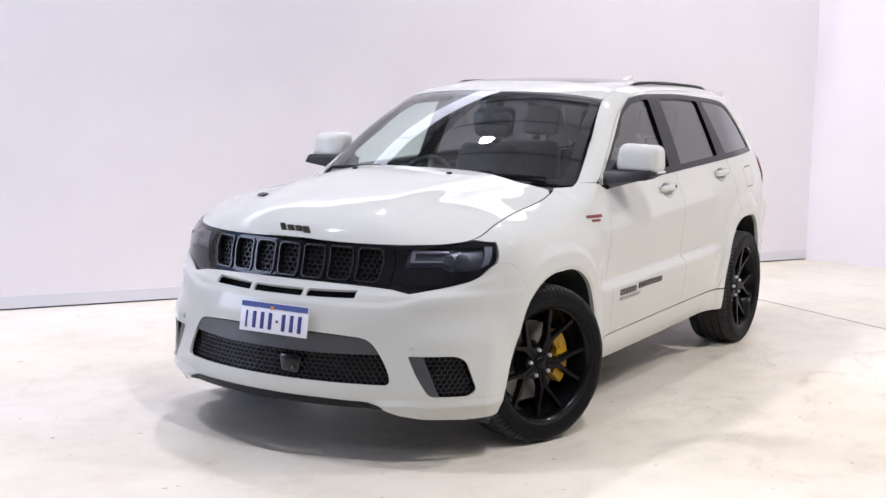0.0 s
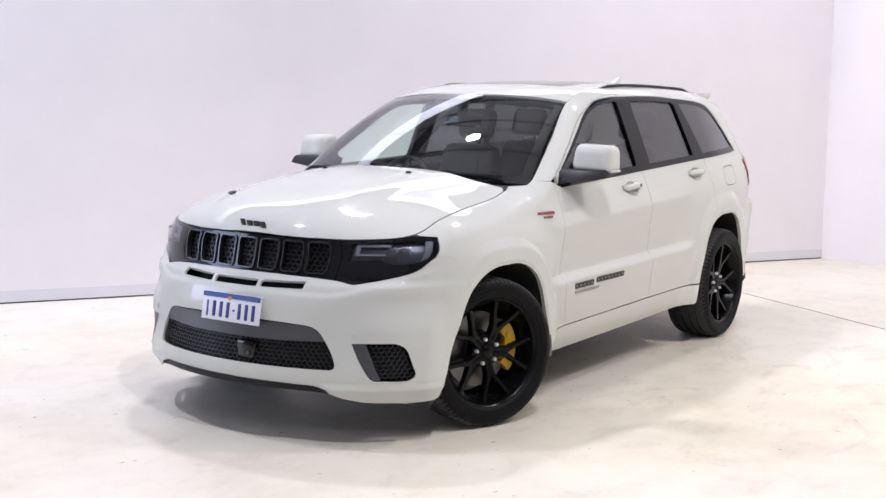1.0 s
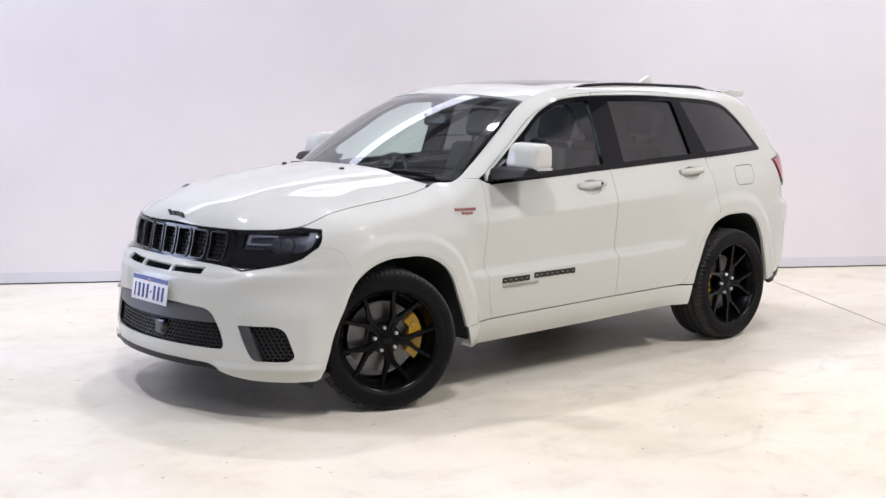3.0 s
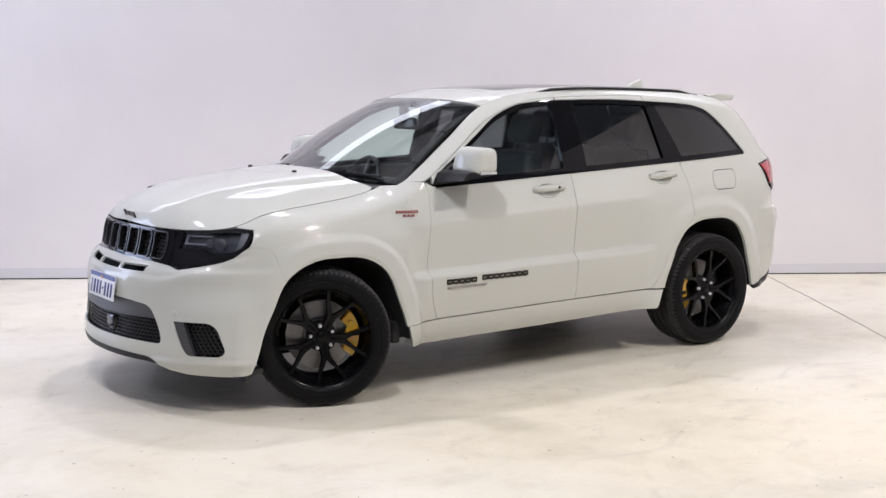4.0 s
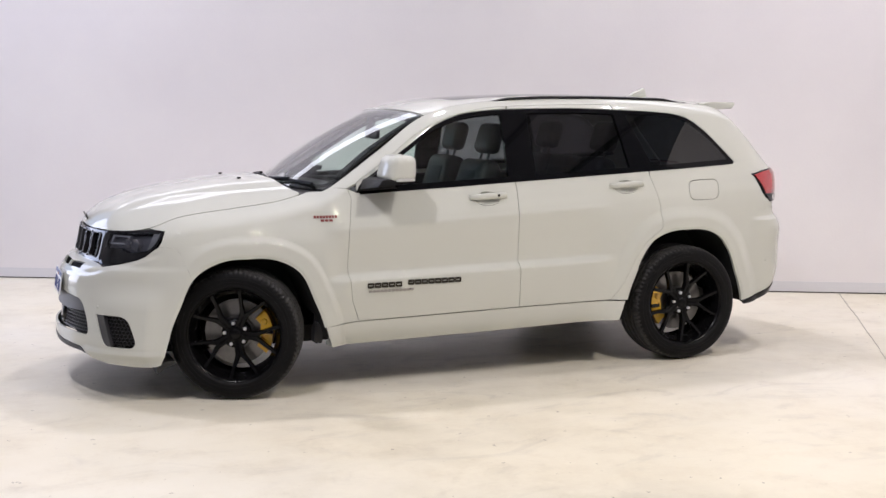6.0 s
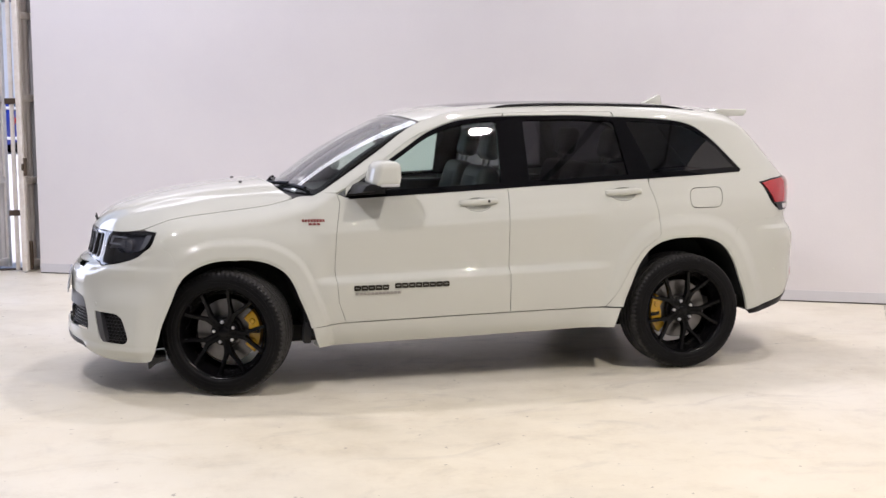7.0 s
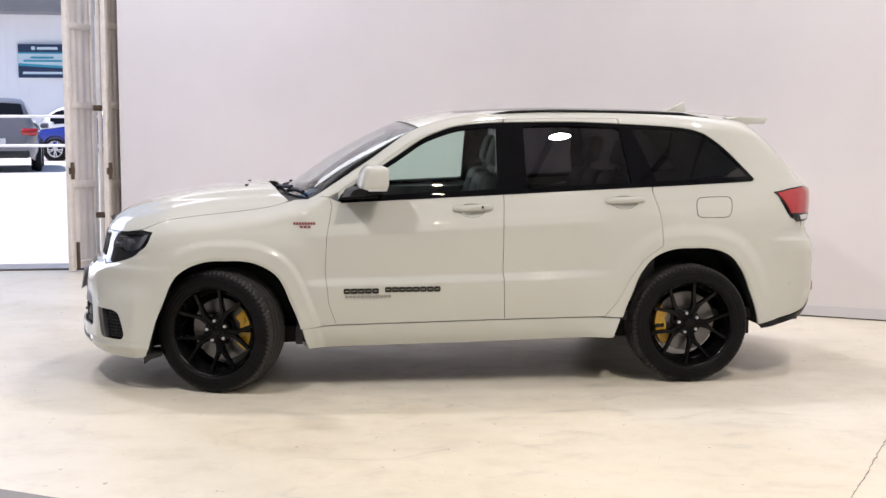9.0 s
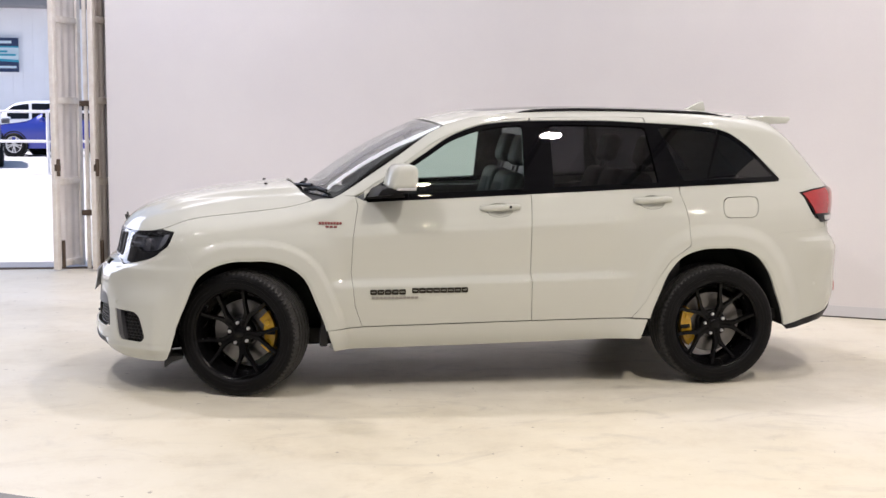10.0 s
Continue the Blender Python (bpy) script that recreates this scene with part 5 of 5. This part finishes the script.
seat(-0.17, -0.38, 0.50)
seat(-0.10, 0.38, 0.50)
for y in (-0.42, 0.0, 0.42):
    seat(0.66, y, 0.42, "rear_seat", y != 0.0)
wheel_m = Matrix.Translation((-0.46, 0.38, 1.06)) @ Matrix.Rotation(radians(-66), 4, "Y") @ Matrix.Rotation(radians(90), 4, "X")
ringpts = [wheel_m @ Vector((0.185 * math.cos(a), 0, 0.185 * math.sin(a))) for a in np.linspace(0, 2 * math.pi, 41)]
sw = part("steering_wheel", tube([tuple(p) for p in ringpts], 0.016, 10, ends=False), LEATHER, car, "black leather steering wheel", smooth=60)
part("wheel_boss", lathe([(0.0, -0.03), (0.06, -0.03), (0.075, 0.0), (0.05, 0.05), (0.0, 0.06)], 24, wheel_m), LEATHER, sw)
part("wheel_spokes", boxes((0, 0, 0, 0.35, 0.02, 0.035), (0, 0, -0.09, 0.035, 0.02, 0.17), bevel=0.006, m=wheel_m), PLASTIC, sw)
part("rear_view_mirror", boxes((-0.36, 0, 1.465, 0.03, 0.24, 0.075), bevel=0.014, seg=3), GLOSS_BLACK, car, "black rear-view mirror")
part("mirror_stalk", boxes((-0.37, 0, 1.52, 0.05, 0.05, 0.10), bevel=0.01), GLOSS_BLACK, car)

for sgn in (-1, 1):
    flap = rounded([(-1.012, 0.262), (-0.967, 0.262), (-0.964, 0.34), (-0.985, 0.385), (-1.000, 0.385), (-1.010, 0.33)], 0.010)
    part("mud_flap", prism([tuple(q) for q in flap], sgn * 0.860, sgn * 0.78, 0.004), PLASTIC, car, "black plastic flap behind the front wheel")
    fin = [(-1.928, 0.160), (-1.918, 0.158), (-1.885, 0.190), (-1.820, 0.205), (-1.825, 0.226), (-1.925, 0.222)]
    part("air_deflector", prism(fin, sgn * 0.86, sgn * 0.62, 0.003), PLASTIC, car, "black air deflector ahead of the front wheel")

# ---------------------------------------------------------------- floor joints
CRACK = material("crack", (0.40, 0.37, 0.33), 0.9, vary=0.4, scale=30)


def ribbon(name, pts, w, label, seed=1):
    """A thin wandering line lying on the floor."""
    rnd = random.Random(seed)
    bm = bmesh.new()
    rows = []
    pts = [np.array(p, float) for p in pts]
    line = []
    for a, b in zip(pts, pts[1:]):
        n = max(2, int(np.hypot(*(b - a)) / 0.05))
        line += [a + (b - a) * k / n for k in range(n)]
    line.append(pts[-1])
    d = (pts[-1] - pts[0]) / np.hypot(*(pts[-1] - pts[0]))
    nrm = np.array((-d[1], d[0]))
    for p in line:
        j, ww = rnd.uniform(-0.006, 0.006), w * rnd.uniform(0.1, 1.0)
        rows.append([bm.verts.new((*(p + nrm * (j + s * ww)), 0.004)) for s in (-1, 1)] + [bm.verts.new((*(p + nrm * (j + s * ww)), 0.0005)) for s in (1, -1)])
    for a, b in zip(rows, rows[1:]):
        for k in range(4):
            bm.faces.new((a[k], a[(k + 1) % 4], b[(k + 1) % 4], b[k]))
    return tagged(part(name, bm, CRACK, smooth=0), label, "crack", kind="structure")


ribbon("floor_joint", [(4.2, 0.89), (3.47, -0.24), (2.56, -1.61), (2.10, -2.33), (1.37, -3.42), (0.4, -4.9), (-0.8, -6.7)], 0.0024, "dark hairline joint across the white floor")

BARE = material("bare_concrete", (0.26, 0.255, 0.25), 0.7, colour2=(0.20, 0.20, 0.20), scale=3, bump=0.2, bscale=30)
bare = bmesh.new()
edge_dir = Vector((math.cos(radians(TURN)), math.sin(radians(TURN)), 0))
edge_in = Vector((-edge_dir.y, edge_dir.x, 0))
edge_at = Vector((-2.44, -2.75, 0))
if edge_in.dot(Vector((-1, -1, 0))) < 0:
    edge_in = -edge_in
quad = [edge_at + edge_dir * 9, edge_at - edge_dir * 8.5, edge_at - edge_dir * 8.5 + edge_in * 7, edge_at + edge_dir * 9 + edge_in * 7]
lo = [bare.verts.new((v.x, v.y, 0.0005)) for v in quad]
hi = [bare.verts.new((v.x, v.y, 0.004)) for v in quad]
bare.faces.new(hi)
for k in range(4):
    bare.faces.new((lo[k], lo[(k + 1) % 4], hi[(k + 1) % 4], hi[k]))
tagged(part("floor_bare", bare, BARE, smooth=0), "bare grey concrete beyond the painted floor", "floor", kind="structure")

# ---------------------------------------------------------------- folding doors
DOOR_PAINT = material("door_paint", (0.86, 0.82, 0.80), 0.55, colour2=(0.74, 0.70, 0.68), scale=5, bump=0.2, bscale=40)
DOOR_EDGE = material("door_edge", (0.88, 0.85, 0.81), 0.6, colour2=(0.72, 0.66, 0.60), scale=9, bump=0.2, bscale=60)
HINGE_DUST = material("dusty_steel", (0.52, 0.45, 0.38), 0.8, colour2=(0.36, 0.29, 0.23), scale=6, bump=0.2, bscale=40)
HINGE = material("rusty_steel", (0.12, 0.085, 0.06), 0.7, 0.3, vary=0.4, scale=20)


def door_leaf(a, b, height, hinge_at):
    """A sheet-clad steel leaf from plan point a to b."""
    d = math.hypot(b[0] - a[0], b[1] - a[1])
    ang = math.degrees(math.atan2(b[1] - a[1], b[0] - a[0]))
    e = tagged(empty("folding_door", pose(a[0], a[1], 0.012, 0, 0, ang)), "weathered cream steel folding door leaf, folded open", "door", "folding door leaves")
    for x in (0.035, d - 0.035):
        part("stile", boxes((x, 0, height / 2, 0.07, 0.055, height), bevel=0.006), DOOR_EDGE, e)
    for z in (0.06, 0.93, 1.78, 2.62, 3.46, height - 0.06):
        part("rail", boxes((d / 2, 0, z, d - 0.14, 0.045, 0.07), bevel=0.004), DOOR_EDGE, e)
    bm = bmesh.new()
    n = 12
    rows = []
    for k in range(n + 1):
        x = 0.07 + (d - 0.14) * k / n
        off = 0.012 if k % 4 in (1, 2) else -0.002
        rows.append([bm.verts.new((x, off + s * 0.002, z)) for s, z in ((-1, 0.05), (-1, height - 0.05), (1, height - 0.05), (1, 0.05))])
    for p, q in zip(rows, rows[1:]):
        for k in range(4):
            bm.faces.new((p[k], p[(k + 1) % 4], q[(k + 1) % 4], q[k]))
    part("sheet", bm, DOOR_PAINT, e, smooth=0)
    for z in (1.08, 3.02):
        h = part("hinge", lathe([(0.0, -0.09), (0.022, -0.09), (0.022, 0.09), (0.0, 0.09)], 14, Matrix.Translation((hinge_at * d, -0.035, z)) @ Matrix.Rotation(radians(90), 4, "X")), HINGE, e)
        part("hinge_plate", boxes((hinge_at * d, -0.028, z, 0.10, 0.012, 0.07)), HINGE, h)
    part("bolt", boxes((0.10, -0.035, 0.16, 0.03, 0.03, 0.30), bevel=0.004), HINGE, e)


door_leaf((-3.405, 5.20), (-3.185, 5.70), 4.5, 0.06)
door_leaf((-3.005, 5.18), (-2.845, 5.58), 4.5, 0.06)
meet = tagged(empty("meeting_post", pose(-3.078, 5.34, 0.012)), "thin cream steel post between folding door leaves", "post")
part("post", boxes((0, 0, 2.25, 0.042, 0.05, 4.5), bevel=0.006), DOOR_EDGE, meet)
for z in (0.60, 1.75, 2.95):
    part("hinge_plate", boxes((0.0, -0.030, z, 0.13, 0.012, 0.06), bevel=0.003), HINGE, meet)
slab("door_jamb", pose(-2.84, 5.16, 0), 0.05, 0.30, 4.6, HINGE_DUST, "weathered brown edge of the door frame", "jamb", 0.004)
slab("door_track", pose(-7.6, 5.30, 4.52), 4.8, 0.12, 0.10, STEELWORK, "steel door track over the opening", "track")
slab("door_sill", pose(-7.6, 5.43, -0.004), 4.6, 0.10, 0.014, HINGE, "dark steel door threshold", "threshold")

# ---------------------------------------------------------------- the yard
YARD = material("yard_concrete", (0.66, 0.65, 0.63), 0.8, colour2=(0.58, 0.57, 0.56), scale=0.8, bump=0.1, bscale=12)
FACADE = material("facade_white", (0.84, 0.86, 0.90), 0.7, colour2=(0.79, 0.81, 0.85), scale=0.6, bump=0.05, bscale=8)
EAVE = material("eave_grey", (0.22, 0.225, 0.24), 0.6, vary=0.2, scale=1)
NAVY = material("sign_navy", (0.012, 0.03, 0.09), 0.5)
TEAL = material("sign_teal", (0.02, 0.30, 0.42), 0.5)
PALE = material("sign_pale", (0.55, 0.68, 0.74), 0.5)
RAIL_WHITE = material("rail_white", (0.8, 0.8, 0.82), 0.5, vary=0.05)

bm = bmesh.new()
rows = []
for y, z in ((5.66, -0.005), (9, 0.03), (16, 0.40), (22, 0.44), (60, 0.46), (900, 0.5)):
    w = 60 if y < 100 else 900
    rows.append([bm.verts.new((x, y, z)) for x in (-w, w)])
for a, b in zip(rows, rows[1:]):
    bm.faces.new((a[0], a[1], b[1], b[0]))
tagged(part("ground", bm, YARD, smooth=80), "sunlit pale concrete yard rising from the doorway", "ground", kind="structure")

facade = tagged(empty("building", pose(-22, 46, 0.46)), "white commercial building with ribbed cladding and a grey eave", "building")
part("wall", boxes((14, 0.2, 2.8, 40, 0.4, 5.6)), FACADE, facade)
for k in range(60):
    part("cladding_rib", boxes((4.0 + k * 0.42, -0.004, 2.75, 0.05, 0.02, 5.5)), FACADE, facade)
part("eave", boxes((14, -0.6, 5.87, 41, 1.8, 0.7), bevel=0.03), EAVE, facade)
part("roof", boxes((14, 5.0, 6.33, 41, 11, 0.2)), EAVE, facade)
part("plinth", boxes((14, -0.05, 0.2, 40, 0.1, 0.5)), EAVE, facade)
sgn_b = tagged(empty("wall_sign", pose(-12.45, 45.86, 3.35)), "navy, teal and white wall sign with bars of lettering", "sign")
part("panel", boxes((0.95, 0, 0.70, 1.9, 0.05, 1.40), bevel=0.01), PALE, sgn_b)
part("top_band", prism([(0.0, 1.40), (1.9, 1.40), (1.9, 1.06), (0.0, 1.06)], -0.035, -0.028), NAVY, sgn_b)
part("stripe", prism([(0.0, 1.06), (1.9, 1.06), (1.9, 1.00), (0.0, 1.00)], -0.035, -0.028), TEAL, sgn_b)
part("low_band", prism([(0.0, 0.0), (1.9, 0.0), (1.9, 0.40), (0.0, 0.50)], -0.035, -0.028), NAVY, sgn_b)
part("low_stripe", prism([(0.0, 0.50), (1.9, 0.40), (1.9, 0.50), (0.0, 0.60)], -0.035, -0.028), TEAL, sgn_b)
for x0, x1, z0, z1, mt in ((0.55, 0.70, 1.16, 1.30, PALE), (0.78, 1.62, 1.17, 1.28, PALE), (0.50, 1.45, 0.80, 0.88, TEAL), (0.22, 1.78, 0.66, 0.74, TEAL), (0.18, 1.80, 0.15, 0.25, PALE)):
    part("letter_bar", boxes(((x0 + x1) / 2, -0.045, (z0 + z1) / 2, x1 - x0, 0.012, z1 - z0)), mt, sgn_b)

fence = tagged(empty("rail_fence", pose(-16, 18.0, 0.41)), "white painted two-rail steel fence", "fence")
for z in (0.68, 1.28):
    part("rail", tube([(0, 0, z), (14, 0, z)], 0.032, 10), RAIL_WHITE, fence)
for k in range(7):
    part("post", tube([(1.15 + 1.9 * k, 0, 0), (1.15 + 1.9 * k, 0, 1.30)], 0.035, 10), RAIL_WHITE, fence)


def parked_car(m, colour, label, length, height, hood, tailgate):
    """A hatchback or wagon, nose towards -x, at the pose m: rounded sections along its length, glass, lamps and wheels."""
    paint = material("parked_paint", colour, 0.3, 0.2, 0.8)
    e = tagged(empty("parked_car", m), label, "car", "parked cars")
    h, L, B = height, length / 2, 0.97
    top = pchip([-L, -L + 0.10, -L + 0.35, -L + hood, -L + hood + 0.75, -L + hood + 1.35, L - tailgate - 0.5, L - tailgate, L - 0.10, L],
                [0.62, 0.76, 0.86, B + 0.01, h - 0.09, h, h - 0.01, h - 0.10, B + 0.06, 0.66])
    wide = pchip([-L, -L + 0.12, -L + 0.5, 0, L - 0.5, L - 0.12, L], [0.52, 0.76, 0.89, 0.91, 0.90, 0.80, 0.62])
    low = pchip([-L, -L + 0.4, L - 0.4, L], [0.34, 0.22, 0.24, 0.36])

    def section(x):
        w, t, b = float(wide(x)), float(top(x)), float(low(x))
        s = min(t, B)
        pts = [(0.90 * w, b), (0.975 * w, b + 0.30 * (s - b)), (w, b + 0.62 * (s - b)), (0.985 * w, b + 0.85 * (s - b)), (0.94 * w, s)]
        c = max(0.0, t - B)
        r = 0.94 * w - 0.42 * c
        pts += [(0.94 * w + (r - 0.94 * w) * 0.12, s + 0.10 * c), (r + 0.02, s + 0.84 * c), (r - 0.07, s + 0.97 * c), (0.45 * r, t + 0.004), (0.0, t + 0.010)]
        return pts

    xs = np.linspace(-L, L, 49)
    rows = [section(x) for x in xs]
    n = len(rows[0])
    for name, mt, keep in (("body", paint, None), ("side_glass", GLOSS_BLACK, 1), ("side_glass", GLOSS_BLACK, -1), ("rear_glass", GLOSS_BLACK, 2), ("front_glass", GLOSS_BLACK, 3)):
        bm = bmesh.new()
        for k, (a, b) in enumerate(zip(rows, rows[1:])):
            x0, x1 = float(xs[k]), float(xs[k + 1])
            for sd in (1, -1):
                for q in range(n - 1):
                    if keep in (1, -1) and not (sd == keep and q == 5 and -L + hood + 0.45 < x0 and x1 < L - tailgate * 0.75 and abs(x0 - 0.1) > 0.06):
                        continue
                    if keep == 2 and not (6 < q and L - tailgate - 0.02 < x0 and x1 < L - 0.12):
                        continue
                    if keep == 3 and not (6 < q and -L + hood < x0 and x1 < -L + hood + 0.72):
                        continue
                    g = 0.008 if keep else 0.0
                    quad = [(x0, a[q]), (x1, b[q]), (x1, b[q + 1]), (x0, a[q + 1])]
                    try:
                        bm.faces.new([bm.verts.new((x, sd * (y + (g if abs(keep or 0) == 1 else 0)), z + (g if (keep or 0) > 1 else 0))) for x, (y, z) in quad])
                    except ValueError:
                        pass
        if not keep:
            for row, x in ((rows[0], xs[0]), (rows[-1], xs[-1])):
                bm.faces.new([bm.verts.new((float(x), y, z)) for y, z in row] + [bm.verts.new((float(x), -y, z)) for y, z in row[::-1][1:]])
        bmesh.ops.remove_doubles(bm, verts=bm.verts[:], dist=0.0005)
        part(name, bm, mt, e, smooth=55)
    for s in (-1, 1):
        wl = float(wide(L - 0.12))
        part("tail_lamp", boxes((L - 0.13, s * (wl - 0.10), 0.90, 0.20, 0.36, 0.17), bevel=0.05, seg=3), LAMP_RED, e, smooth=50)
        part("headlamp", boxes((-L + 0.22, s * (float(wide(-L + 0.2)) - 0.12), 0.74, 0.30, 0.26, 0.12), bevel=0.05, seg=3), LAMP_CLEAR, e, smooth=50)
        part("door_mirror", boxes((-L + hood + 0.55, s * 0.99, 1.03, 0.12, 0.20, 0.13), bevel=0.045, seg=3), paint, e, smooth=50)
    part("rear_bumper", boxes((L - 0.06, 0, 0.40, 0.18, 1.40, 0.17), bevel=0.06, seg=3), PLASTIC, e, smooth=50)
    part("plate", boxes((L + 0.012, 0, 0.70, 0.03, 0.38, 0.12), bevel=0.01), PLATE_WHITE, e)
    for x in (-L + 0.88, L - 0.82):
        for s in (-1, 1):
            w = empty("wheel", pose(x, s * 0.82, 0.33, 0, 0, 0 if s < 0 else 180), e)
            part("tyre", lathe([(0.22, 0.10), (0.22, -0.10), (0.29, -0.115), (0.325, -0.09), (0.33, 0.0), (0.325, 0.09), (0.29, 0.115)], 40, closed=True), RUBBER, w)
            # dark disc stands in for the shade of the wheel well; body is uncut
            part("well_shade", lathe([(0.0, 0.0), (0.385, 0.0), (0.385, -0.094), (0.37, -0.098), (0.34, -0.06), (0.0, -0.05)], 40), LINER, w)
            bm = lathe([(0.0, -0.098), (0.05, -0.10), (0.06, -0.08), (0.06, -0.04), (0.0, -0.04)], 20)
            lathe([(0.225, -0.10), (0.235, -0.116), (0.215, -0.11), (0.205, -0.03), (0.225, -0.03)], 40, bm=bm, closed=True)
            for k in range(10):
                a = radians(36 * k + (7 if k % 2 else -7))
                mm = Matrix.Rotation(-a, 4, "Y")
                add_box(bm, 0.13, -0.100, 0, 0.17, 0.02, 0.030, m=mm)
            part("rim", bm, LAMP_CLEAR, w)


parked_car(pose(-8.0, 22.6, 0.44, 0, 0, -80), (0.17, 0.17, 0.185), "silver sport utility vehicle parked behind the rail fence", 4.4, 1.68, 1.15, 0.42)
parked_car(pose(-6.35, 28.6, 0.45, 0, 0, -14), (0.012, 0.03, 0.30), "deep blue hatchback with silver wheels parked in the yard", 4.2, 1.50, 1.20, 0.45)
parked_car(pose(-8.35, 33.8, 0.45, 0, 0, 8), (0.75, 0.77, 0.80), "white sedan parked near the far building", 4.5, 1.62, 1.2, 0.50)
